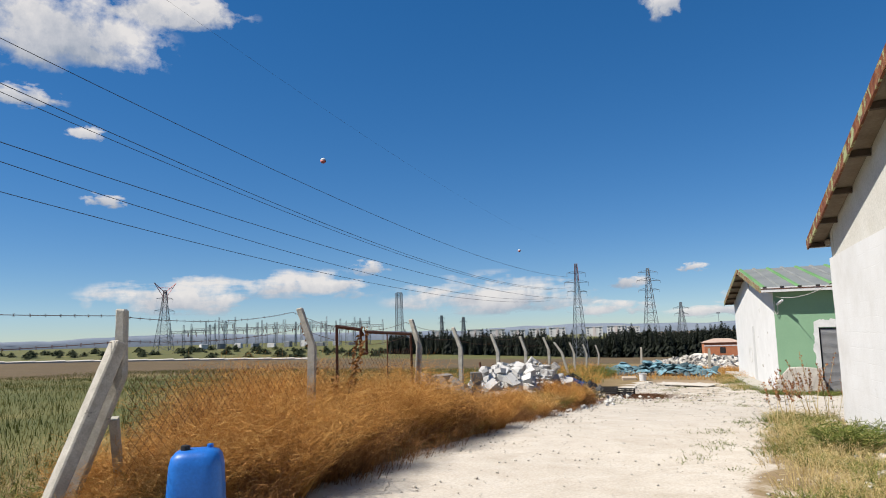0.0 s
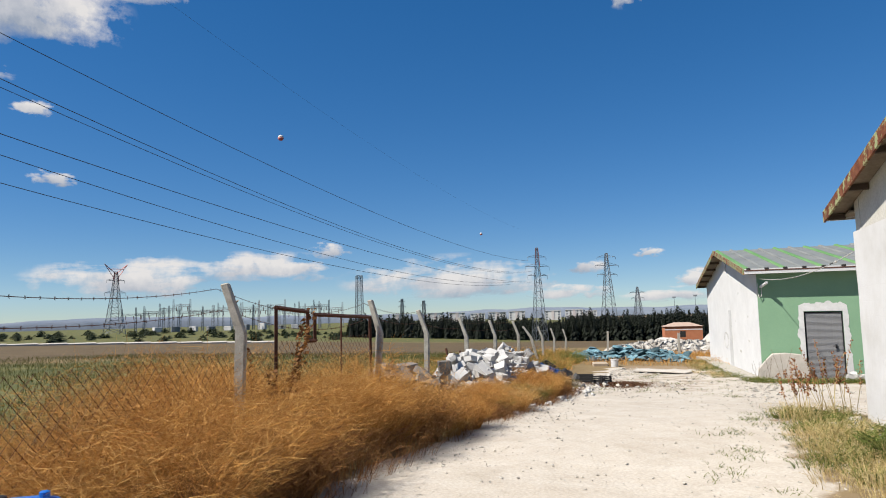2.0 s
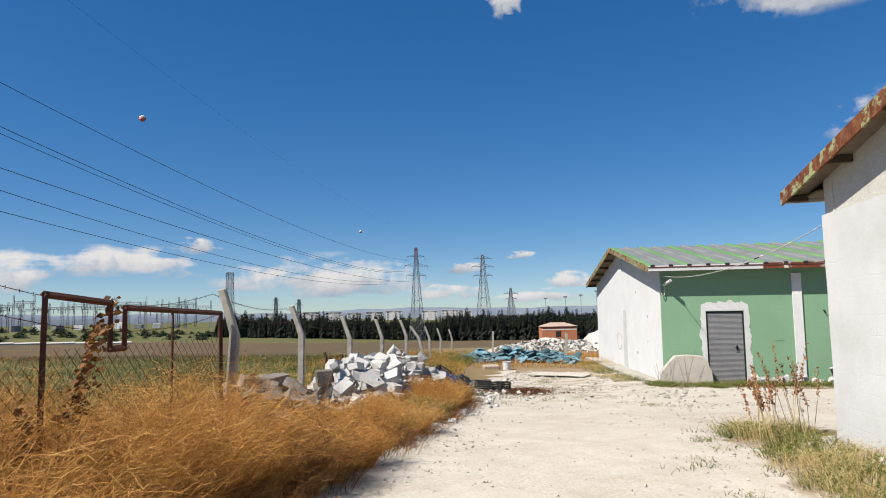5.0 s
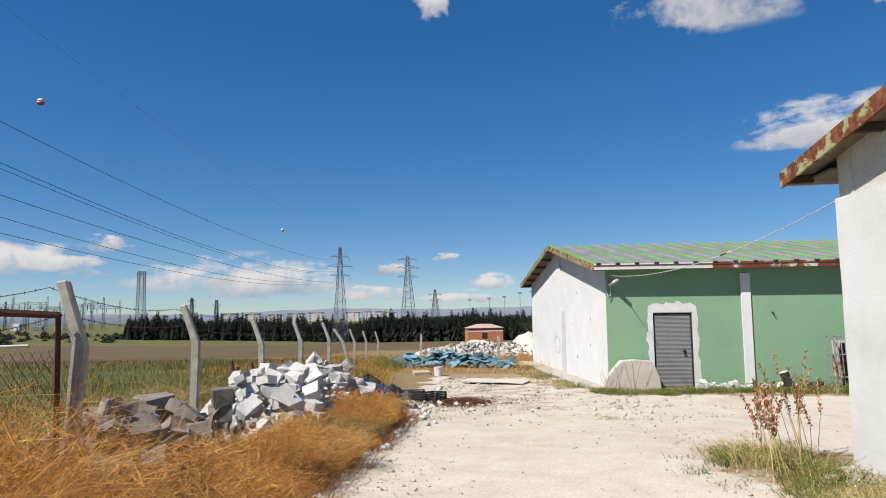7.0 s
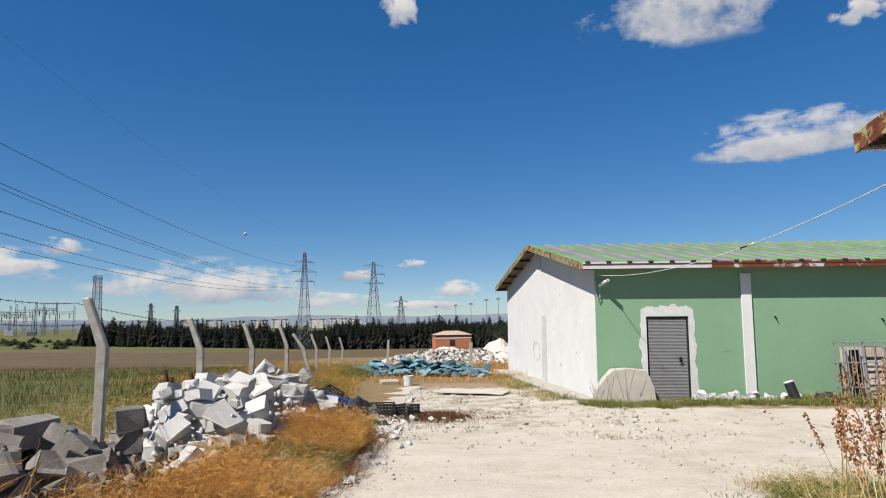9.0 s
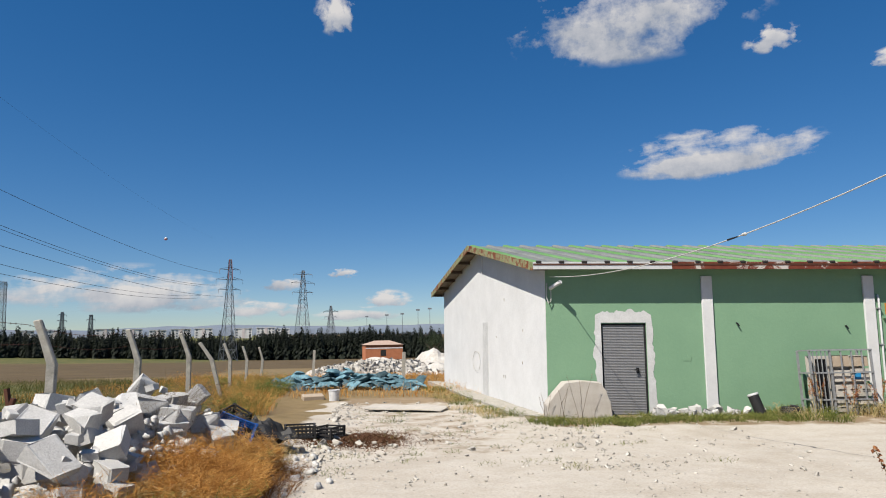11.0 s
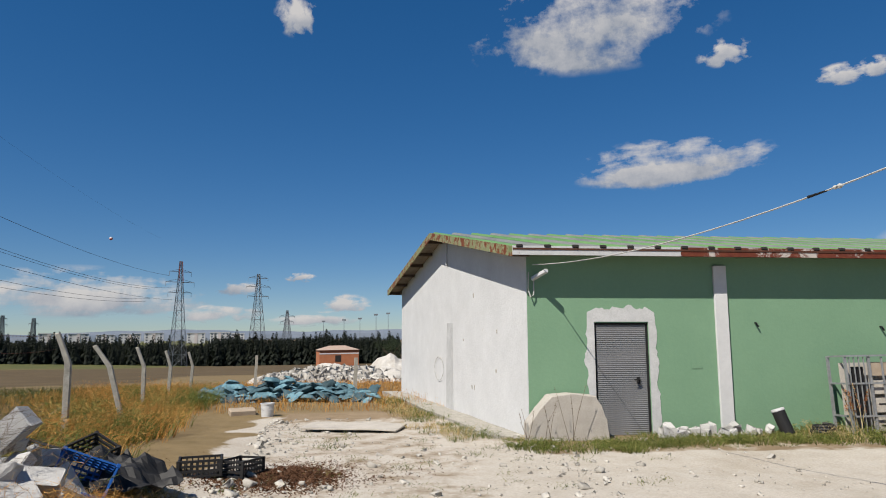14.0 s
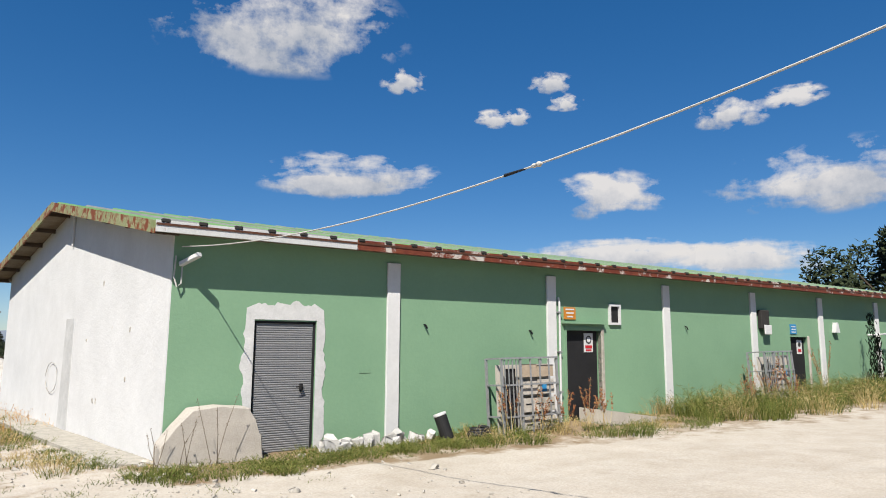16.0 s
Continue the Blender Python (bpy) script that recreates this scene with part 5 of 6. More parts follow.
for az, w, fl, base in ((28.6, 18, 3, -1), (25.3, 24, 4, -3), (23.4, 24, 4, -3.5), (21.6, 22, 3, -2), (19.9, 26, 4, -4), (18.2, 24, 4, -3.5), (15.1, 24, 4, -4), (13.3, 26, 4, -3.5), (11.9, 18, 3, -2), (30.5, 20, 3, -1)):
    apartment(az, 800, w * 0.8, fl, base + 0.8)


# hills
def hills(d, lo, hi, seed, az0=-85, az1=95):
    b = bmesh.new()
    prev = None
    for i in range(181):
        az = az0 + (az1 - az0) * i / 180
        x, y = polar(az, d)
        e = lo + (hi - lo) * (0.5 + 0.5 * noise.noise((az * 0.09, seed, 0)) + 0.22 * noise.noise((az * 0.4, seed, 4)))
        x2, y2 = polar(az, d * 1.15)
        q = [b.verts.new(c) for c in ((x, y, -60), (x, y, d * math.tan(radians(e * 0.55))), (x2, y2, 1.15 * d * math.tan(radians(e))))]
        if prev:
            b.faces.new((prev[0], q[0], q[1], prev[1]))
            b.faces.new((prev[1], q[1], q[2], prev[2]))
        prev = q
    return tagged(finish("backdrop", b, M_HILL, None, None, True), "low hills along the horizon, coloured with blue distance haze", "hills", kind="structure")


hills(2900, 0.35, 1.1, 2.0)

# cypress and pine belt
def conifer_template(seed):
    r = random.Random(seed)
    b = bmesh.new()
    for i in range(130):
        t = r.random() ** 0.8
        a = r.uniform(0, 2 * math.pi)
        rad = 0.20 * (1 - t) ** 0.8 * r.uniform(0.5, 1.1) + 0.01
        p = Vector((rad * math.cos(a), rad * math.sin(a), 0.05 + 0.95 * t))
        s = 0.07 * (1.25 - t)
        o = Vector((math.cos(a), math.sin(a), -0.5))
        k = Vector((-math.sin(a), math.cos(a), 0.3))
        b.faces.new([b.verts.new(p + o * s), b.verts.new(p + k * s * 0.9 + Vector((0, 0, s))), b.verts.new(p - k * s * 0.9 + Vector((0, 0, 0.6 * s)))])
    tube([(0, 0, 0.0), (0, 0, 0.35), (0.01, 0, 0.88)], 0.15, b, 5, 0.12)
    return b


rnd = random.Random(17)
trees = []
for i in range(1300):
    az = rnd.uniform(-1.0, 32.8)
    d = rnd.uniform(248, 305)
    x, y = polar(az, d)
    h = 1.40 * (rnd.uniform(4.2, 5.6) + (rnd.uniform(0.8, 2.4) if rnd.random() < 0.12 else 0) + (1.8 if az < 14 else 0))
    trees.append(pose(x, y, gzf(x, y) - 0.3, 0, 0, rnd.uniform(0, 360)) @ Matrix.Diagonal((h * 1.0, h * 1.0, h, 1)))
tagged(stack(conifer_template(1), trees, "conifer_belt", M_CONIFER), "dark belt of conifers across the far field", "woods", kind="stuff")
shrubs = []
for i in range(120):
    az = rnd.uniform(33, 64)
    d = rnd.uniform(190, 330)
    x, y = polar(az, d)
    h = rnd.uniform(1.2, 3.4)
    shrubs.append(pose(x, y, gzf(x, y) - 0.2, 0, 0, rnd.uniform(0, 360)) @ Matrix.Diagonal((h * 3.6, h * 3.6, h * 0.8, 1)))
tagged(stack(conifer_template(2), shrubs, "far_shrubs", M_TREE), "scattered dark shrubs at the field's far edge", "shrubs", kind="stuff")
# pale road embankment at the field's far edge
b = None
for i in range(14):
    x, y = polar(40 + i * 1.9, 170)
    b = box(-3.0, 3.0, -5.0, 5.0, -0.4, 0.35, 0.05, b, pose(x, y, gzf(x, y), 0, 0, 40 + i * 1.9))
tagged(finish("far_road", b, M_SLAB), "pale raised road along the far edge of the field", "road", kind="structure")


def broadleaf(name, x, y, h, r, seed, label, leaves=2600):
    t = thing(name, pose(x, y, gzf(x, y)), label, "tree")
    rr = random.Random(seed)
    b = tube([(0, 0, -0.2), (0.1, 0, h * 0.3), (0.0, 0.1, h * 0.6)], h * 0.035, None, 7, 0.5)
    for k in range(7):
        a = k * 0.9
        tube([(0, 0, h * (0.25 + 0.04 * k)), (r * 0.4 * math.cos(a), r * 0.4 * math.sin(a), h * (0.45 + 0.04 * k)), (r * 0.75 * math.cos(a), r * 0.75 * math.sin(a), h * (0.6 + 0.04 * k))], h * 0.014, b, 5, 0.4)
    part("trunk", b, M_BARK, t)
    clumps = [(Vector((rr.uniform(-r, r), rr.uniform(-r, r), h * rr.uniform(0.35, 0.95))), r * rr.uniform(0.25, 0.5)) for _ in range(16)]
    b = bmesh.new()
    for i in range(leaves):
        c, cr = clumps[rr.randrange(len(clumps))]
        d = Vector((rr.gauss(0, 1), rr.gauss(0, 1), rr.gauss(0, 1))).normalized() * cr * rr.uniform(0.55, 1.05)
        p, s = c + d, h * 0.022 * rr.uniform(0.6, 1.4)
        u = Vector((rr.gauss(0, 1), rr.gauss(0, 1), rr.gauss(0, 1))).normalized()
        w = u.orthogonal().normalized()
        b.faces.new([b.verts.new(p + u * s), b.verts.new(p + w * s * 0.6), b.verts.new(p - u * s), b.verts.new(p - w * s * 0.6)])
    part("crown", b, M_TREE, t)
    return t


broadleaf("tree", 47.6, 33.6, 8.4, 3.6, 5, "dark broadleaf tree rising behind the shed roof", 9000)
broadleaf("tree", 51.0, 33.0, 9.4, 4.0, 9, "dark broadleaf tree rising behind the shed roof", 7000)
for az, d, h in ((1.4, 76, 3.2), (0.6, 82, 3.0)):
    x, y = polar(az, d)
    broadleaf("tree", x, y, h, 1.6, int(d), "small green tree beside the brick house", 1100)
# columnar shrub against the far pilaster
rr = random.Random(4)
sh = thing("columnar_shrub", pose(20.4, 23.2, gzf(20, 23)), "dark upright shrub against the green wall", "shrub")
for k in range(9):
    b = bmesh.new()
    x0, y0, hh = rr.uniform(-0.9, 0.9), rr.uniform(-0.3, 0.3), rr.uniform(1.2, 2.3)
    for i in range(260):
        t = rr.random()
        p = Vector((x0 + rr.gauss(0, 0.07), y0 + rr.gauss(0, 0.07), 0.1 + hh * t))
        s = 0.09
        u = Vector((rr.gauss(0, 0.3), rr.gauss(0, 0.3), 1)).normalized()
        w = u.orthogonal().normalized()
        b.faces.new([b.verts.new(p + u * s), b.verts.new(p + w * s * 0.3), b.verts.new(p - u * s), b.verts.new(p - w * s * 0.3)])
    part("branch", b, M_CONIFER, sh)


# ---- clouds ----
def cloud_material():
    m = bpy.data.materials.new("cloud_vapour")
    m.use_nodes = True
    nt = m.node_tree
    nt.nodes.remove(nt.nodes["Principled BSDF"])
    vec = nt.nodes.new("ShaderNodeTexCoord").outputs["Object"]
    sep = nt.nodes.new("ShaderNodeSeparateXYZ")
    nt.links.new(vec, sep.inputs[0])
    x, y = sep.outputs[0], sep.outputs[1]
    info = nt.nodes.new("ShaderNodeObjectInfo")
    geo = nt.nodes.new("ShaderNodeNewGeometry")
    n1 = noise_tex(nt, geo.outputs["Position"], 0.0042, 8, 0.6, 0.25)
    n2 = noise_tex(nt, geo.outputs["Position"], 0.015, 6, 0.65)
    shift = nt.nodes.new("ShaderNodeVectorMath")
    shift.operation = "ADD"
    nt.links.new(vec, shift.inputs[0])
    nt.links.new(calc(nt, "MULTIPLY", info.outputs["Random"], 60.0), shift.inputs[1])
    n3 = noise_tex(nt, shift.outputs[0], 1.7, 5, 0.55, 0.2)
    low = calc(nt, "MULTIPLY", calc(nt, "MINIMUM", y, 0.0), 0.6)
    yy = calc(nt, "ADD", y, low)
    r = calc(nt, "SQRT", calc(nt, "ADD", calc(nt, "MULTIPLY", x, x), calc(nt, "MULTIPLY", yy, yy)))
    rim = calc(nt, "SUBTRACT", 1.0, r)
    dens = calc(nt, "ADD", calc(nt, "MULTIPLY", rim, 1.1), calc(nt, "MULTIPLY", calc(nt, "SUBTRACT", n1, 0.54), 1.0))
    dens = calc(nt, "ADD", dens, calc(nt, "MULTIPLY", calc(nt, "SUBTRACT", n2, 0.5), 0.9))
    dens = calc(nt, "ADD", dens, calc(nt, "MULTIPLY", calc(nt, "SUBTRACT", n3, 0.53), 2.5))
    fade = ramp(nt, rim, [(0.0, (0, 0, 0)), (0.2, (1, 1, 1))])
    alpha = calc(nt, "MULTIPLY", ramp(nt, dens, [(0.06, (0, 0, 0)), (0.28, (0.45,) * 3), (0.6, (0.96,) * 3)]), fade)
    # sunlit tops and grey undersides are painted by height, then shown by emission
    shade = calc(nt, "ADD", calc(nt, "MULTIPLY", y, 0.45), calc(nt, "ADD", n1, calc(nt, "MULTIPLY", calc(nt, "SUBTRACT", n2, 0.5), 0.5)))
    col = ramp(nt, shade, [(0.22, (0.40, 0.45, 0.54)), (0.46, (0.66, 0.67, 0.71)), (0.68, (0.90, 0.87, 0.85))])
    em = nt.nodes.new("ShaderNodeEmission")
    nt.links.new(col, em.inputs[0])
    em.inputs[1].default_value = 0.50
    tr = nt.nodes.new("ShaderNodeBsdfTransparent")
    ms = nt.nodes.new("ShaderNodeMixShader")
    nt.links.new(alpha, ms.inputs[0])
    nt.links.new(tr.outputs[0], ms.inputs[1])
    nt.links.new(em.outputs[0], ms.inputs[2])
    nt.links.new(ms.outputs[0], nt.nodes["Material Output"].inputs["Surface"])
    return m


M_CLOUD = cloud_material()
CLOUDS = [("59.7 23.4 15 9", "51 26.6 11 4.6", "61.5 18.4 5 2.2", "57.1 16.3 3 1.5", "55.7 11.3 3.4 1.5", "34.6 6.1 4 1.7"),
          ("49.6 3.6 15 3.8", "39.8 4.4 12 3.2", "23.4 3.3 18 4.2", "13.7 2.0 7 1.9", "12.1 4.1 3.8 1.5", "6.8 5.1 2.4 1.0"),
          ("3.0 2.8 4 1.7", "5.6 1.5 7 1.5", "7.3 26.6 3.6 4.2", "-18.8 25.6 19 10", "-25.4 13.6 15 4.6", "-30.2 21.9 3.8 2.4"),
          ("-47.6 11.7 10 4.6", "-65.3 11.5 16 6.0", "-38.2 18.8 3.6 1.8", "-43.5 21.5 3.6 2.1", "-58.3 17.5 5 3.0", "-49.3 6.6 17 3.4", "-57.7 5.8 14 3.6", "-44.7 19.9 3 1.6", "-40.4 18.9 2.2 1.6", "-63 18.3 4 2")]
b = bmesh.new()
bmesh.ops.create_grid(b, x_segments=1, y_segments=1, size=1.0)
cloud_me = bpy.data.meshes.new("cloud")
b.to_mesh(cloud_me)
b.free()
cloud_me.materials.append(M_CLOUD)
k = 0
for row in CLOUDS:
    for text in row:
        az, el, w, h = (float(c) for c in text.split())
        d = 2300 + 9 * k
        k += 1
        e, a = radians(el), radians(az)
        p = Vector((-d * math.cos(e) * math.sin(a), d * math.cos(e) * math.cos(a), 1.6 + d * math.sin(e)))
        c = new("cloud", cloud_me)
        c.matrix_basis = look(p, (0, 0, 1.6)) @ pose(0, 0, 0, 0, 180, 0) @ Matrix.Diagonal((d * radians(w) * 0.6, d * radians(h) * 0.62, 1, 1))
        tagged(c, "small white fair-weather cloud in a blue sky", "cloud", kind="structure")


# ---- plants ----
def blades(name, bases, heights, leans, dirs, width, droop, material, label, segs=3, sprigs=0, seed=1):
    """Curved ribbons of stalk, and short sprigs off their upper half, joined into one object of kind stuff."""
    r = np.random.RandomState(seed)
    n = len(bases)
    t = np.linspace(0, 1, segs + 1)
    out = np.stack([np.cos(dirs), np.sin(dirs), np.zeros(n)], -1)
    side = r.uniform(0, 2 * np.pi, n)
    s = np.stack([np.cos(side), np.sin(side), np.zeros(n)], -1)
    P = bases[:, None, :] + out[:, None, :] * (leans * heights)[:, None, None] * (t ** 1.6)[None, :, None]
    P[:, :, 2] += heights[:, None] * (t - droop * t ** 3)[None, :]
    P[:, 1:, :] += r.normal(0, 0.035, (n, segs, 3)) * heights[:, None, None]
    w = (width * r.uniform(0.6, 1.4, n))[:, None] * np.maximum(1 - t, 0.15)[None, :]
    A, B = P - s[:, None, :] * w[..., None], P + s[:, None, :] * w[..., None]
    V = np.stack([A, B], 2).reshape(-1, 3)
    base = (np.arange(n) * (segs + 1) * 2)[:, None] + (np.arange(segs) * 2)[None, :]
    F = np.stack([base, base + 1, base + 3, base + 2], -1).reshape(-1, 4)
    if sprigs:
        idx = np.repeat(np.arange(n), sprigs)
        u = r.uniform(0.25, 1.0, len(idx)) * segs
        lo = np.minimum(u.astype(int), segs - 1)
        fr = (u - lo)[:, None]
        p = P[idx, lo] * (1 - fr) + P[idx, lo + 1] * fr
        d = r.normal(0, 1, (len(idx), 3))
        d[:, 2] = np.abs(d[:, 2]) * 0.6
        d /= np.linalg.norm(d, axis=1)[:, None]
        ln = (heights[idx] * r.uniform(0.08, 0.28, len(idx)))[:, None]
        q = np.cross(d, r.normal(0, 1, (len(idx), 3)))
        q /= np.linalg.norm(q, axis=1)[:, None] + 1e-9
        ww = width * 0.55
        V2 = np.stack([p - q * ww, p + q * ww, p + d * ln + q * ww * 0.4, p + d * ln - q * ww * 0.4], 1).reshape(-1, 3)
        F2 = np.arange(len(idx) * 4).reshape(-1, 4) + len(V)
        V, F = np.concatenate([V, V2]), np.concatenate([F, F2])
    return tagged(mesh_np(name, V, F, material), label, "plants", kind="stuff")


def on_ground(x, y):
    return np.stack([x, y, gz(x, y) - 0.02], -1)


R = np.random.RandomState(5)


def clumped(n_clump, per, x_of, rad):
    """Stalk feet in clumps: x_of gives the clump centres."""
    cx, cy, ch = x_of(n_clump)
    i = np.repeat(np.arange(n_clump), per)
    a, q = R.uniform(0, 2 * np.pi, len(i)), np.sqrt(R.uniform(0, 1, len(i)))
    x, y = cx[i] + rad * q * np.cos(a), cy[i] + rad * q * np.sin(a)
    return x, y, a + R.normal(0, 0.5, len(i)), q, ch[i]


def bank(n):
    """Clump centres of the golden bank between the fence and the track; lower beside the heaps."""
    y = R.uniform(2.2, 19.5, n)
    left, right = np.where(y < 9, -5.1 - 0.5 * np.clip(y - 3, 0, 5), -5.6 - 0.17 * (y - 3)), road_left(y) - 0.3
    u = R.uniform(0, 1, n)
    x = left + (right - left) * u
    h = np.where(y < 10.0, 1.32, 0.62) * (1 - 0.3 * u ** 3) * (0.32 + 0.68 * smooth01(y, 3.0, 5.2)) * R.uniform(0.6, 1.2, n)
    keep = (y > 10.8) & (x < -5.7 - 0.02 * (y - 11)) & (y < 18.6)
    x = np.where(keep, R.uniform(-5.75, right, n), x)
    return x, y, np.where(keep, h * 0.8, h) * np.where(y > 18.0, 0.5, 1.0)


def off_drum(x, y):
    return ~((np.hypot(x + 4.2, y - 3.62) < 0.55) | ((y < 3.4) & (x > -4.45)))


# rounded bushes of fine stems, dark undergrowth between them
x, y, a, q, h = clumped(160, 330, bank, 0.16)
ok = off_drum(x, y) & ((y < 10.5) | (np.sin(np.repeat(np.arange(160), 330) * 12.9) > -0.1))
h = np.where(y > 10.5, h * 1.15, h)
x, y, a, q, h = (v[ok] for v in (x, y, a, q, h))
blades("dry_grass", on_ground(x, y), h * (1.05 - 0.4 * q ** 2) * R.uniform(0.75, 1.05, len(x)), 0.08 + 0.95 * q ** 1.3, a, 0.0026, 0.14, M_GOLD, "dense golden dry weeds along the fence", 3, 9, 2)
x, y, a, q, h = clumped(260, 70, bank, 0.42)
ok = off_drum(x, y)
x, y, a, q, h = (v[ok] for v in (x, y, a, q, h))
blades("undergrowth", on_ground(x, y), h * R.uniform(0.25, 0.65, len(x)), 0.2 + 0.7 * q, a, 0.0034, 0.28, M_BROWN, "rust-brown undergrowth below the golden weeds", 2, 7, 22)
x, y, a, q, h = clumped(80, 260, bank, 0.14)
ok = off_drum(x, y)
x, y, a, q, h = (v[ok] for v in (x, y, a, q, h))
h = 0.85 * h
blades("dry_grass", on_ground(x, y), h * (1.0 - 0.4 * q ** 2) * R.uniform(0.7, 1.05, len(x)), 0.08 + 0.9 * q ** 1.3, a, 0.0026, 0.14, M_BROWN, "red-brown dry weeds among the golden ones", 3, 8, 23)
# green weeds round the braced post, and tall weeds on the field side of the heaps
x, y, a, q, h = clumped(46, 60, lambda n: (R.uniform(-6.2, -4.5, n), R.uniform(1.6, 4.2, n), R.uniform(0.25, 0.6, n)), 0.25)
blades("weeds", on_ground(x, y), h * R.uniform(0.4, 1.0, len(x)), 0.2 + 0.6 * q, a, 0.005, 0.2, M_WEED, "olive weeds round the braced fence post", 3, 6, 24)


def behind_heaps(n):
    y = R.uniform(8.5, 21, n)
    return -7.0 - 0.17 * (y - 10.5) - R.uniform(0, 2.6, n), y, R.uniform(0.3, 0.75, n)


x, y, a, q, h = clumped(90, 70, behind_heaps, 0.3)
blades("weeds", on_ground(x, y), h * R.uniform(0.4, 1.0, len(x)), 0.15 + 0.6 * q, a, 0.005, 0.2, M_WEED, "tall olive weeds behind the rubble heaps", 3, 5, 25)
x, y, a, q, h = clumped(40, 60, behind_heaps, 0.3)
blades("dry_grass", on_ground(x, y), h * R.uniform(0.5, 1.15, len(x)), 0.1 + 0.5 * q, a, 0.0035, 0.2, M_STRAW, "tall pale straw behind the rubble heaps", 3, 5, 26)
# shorter, paler grass at the feet and the field side of the fence
n = 19000
y = R.uniform(-1, 19, n)
x = np.where(R.uniform(0, 1, n) < 0.6, -4.6 - 0.2 * y - R.uniform(0, 2.5, n) ** 1.5, R.uniform(-6.5, -4.4, n) - 0.05 * y)
ok = x < road_left(y) + 0.05
x, y = x[ok], y[ok]
blades("dry_grass", on_ground(x, y), R.uniform(0.1, 0.45, len(x)), R.uniform(0.1, 0.7, len(x)), R.uniform(0, 6.28, len(x)), 0.004, 0.3, M_STRAW, "pale dry grass under the fence", 2, 2, 3)
# olive weeds along the fence further on, and round the sacks
def beyond(n):
    y = R.uniform(18.5, 36, n)
    u = R.uniform(0, 1, n)
    x = -6.2 - 0.13 * (y - 18) - 3.2 * u
    return x, y, R.uniform(0.35, 0.85, n)


x, y, a, q, h = clumped(120, 75, beyond, 0.45)
blades("dry_grass", on_ground(x, y), h * R.uniform(0.5, 1.1, len(x)), 0.1 + 0.5 * q, a, 0.005, 0.2, M_GOLD, "tangled dry weeds along the far fence", 2, 4, 4)
x, y, a, q, h = clumped(300, 60, beyond, 0.5)
blades("weeds", on_ground(x, y), h * R.uniform(0.4, 0.9, len(x)), 0.1 + 0.5 * q, a, 0.006, 0.2, M_WEED, "olive green weeds along the far fence", 2, 4, 5)
n = 16000
x, y = R.uniform(-16, 1, n), R.uniform(29, 47, n)
blades("dry_grass", on_ground(x, y), R.uniform(0.1, 0.4, n), R.uniform(0.1, 0.6, n), R.uniform(0, 6.28, n), 0.007, 0.2, M_GOLD, "rusty dry grass beyond the sacks", 2, 1, 6)
# crop in the field
n = 60000
dq = R.uniform(0, 1, n) ** 1.7 * 38
y = R.uniform(-2, 46, n)
x = -5.4 - 0.2 * y - dq
blades("field_crop", on_ground(x, y), R.uniform(0.12, 0.34, n), R.uniform(0.1, 0.5, n), R.uniform(0, 6.28, n), 0.008, 0.2, M_FIELD, "yellow-green crop in the field", 2, 1, 7)


# verge beside the nearer shed
def verge(n):
    y = R.uniform(4.0, 14.6, n)
    x = R.uniform(-0.55, 0.75, n) + 0.10 * np.clip(13.15 - y, 0, 12) * R.uniform(0.3, 1, n)
    return x, y, R.uniform(0.1, 0.36, n)


x, y, a, q, h = clumped(120, 60, verge, 0.2)
ok = x < 0.6 + 0.118 * np.clip(13.1 - y, 0, 20)
x, y, a, q, h = (v[ok] for v in (x, y, a, q, h))
blades("dry_grass", on_ground(x, y), h * R.uniform(0.5, 1.2, len(x)), 0.15 + 0.5 * q, a, 0.003, 0.25, M_STRAW, "straw-coloured grass beside the white shed", 3, 2, 8)
x, y, a, q, h = clumped(105, 60, verge, 0.2)
ok = x < 0.6 + 0.118 * np.clip(13.1 - y, 0, 20)
x, y, a, q, h = (v[ok] for v in (x, y, a, q, h))
blades("weeds", on_ground(x, y), h * R.uniform(0.4, 0.9, len(x)), 0.2 + 0.7 * q, a, 0.005, 0.25, M_WEED, "low green weeds beside the white shed", 3, 4, 9)


x, y, a, q, h = clumped(9, 110, lambda n: (R.uniform(0.3, 0.75, n), R.uniform(9.7, 10.4, n), R.uniform(0.3, 0.5, n)), 0.12)
blades("weeds", on_ground(x, y), h * R.uniform(0.4, 1.0, len(x)), 0.2 + 0.6 * q, a, 0.009, 0.2, M_WEED, "leafy green bush against the white shed", 3, 7, 27)


# foot of the green wall and of the white gable
def wall_foot(n):
    x = R.uniform(-1.0, 24, n)
    y = 23.75 - R.uniform(0, 1, n) ** 1.3 * (1.15 + 0.09 * np.clip(x, 0, 20))
    tall = np.where(x > 7.6, 0.72, np.where(x > 4.2, 0.32, 0.12))
    ok = (x > 6.0) & (x < 7.6)
    bare = (x > 7.1) & (x < 9.3)
    return x, np.where(ok, y - 0.3, y), tall * np.where(bare, 0.22, 1.0) * R.uniform(0.3, 1.25, n)


x, y, a, q, h = clumped(320, 60, wall_foot, 0.25)
blades("weeds", on_ground(x, y), h * R.uniform(0.4, 1.0, len(x)), 0.15 + 0.5 * q, a, 0.006, 0.2, M_WEED, "green weeds at the foot of the green wall", 3, 4, 10)
x, y, a, q, h = clumped(75, 45, wall_foot, 0.25)
blades("dry_grass", on_ground(x, y), h * R.uniform(0.5, 1.2, len(x)), 0.15 + 0.5 * q, a, 0.005, 0.25, M_STRAW, "dry stalks at the foot of the green wall", 3, 3, 11)


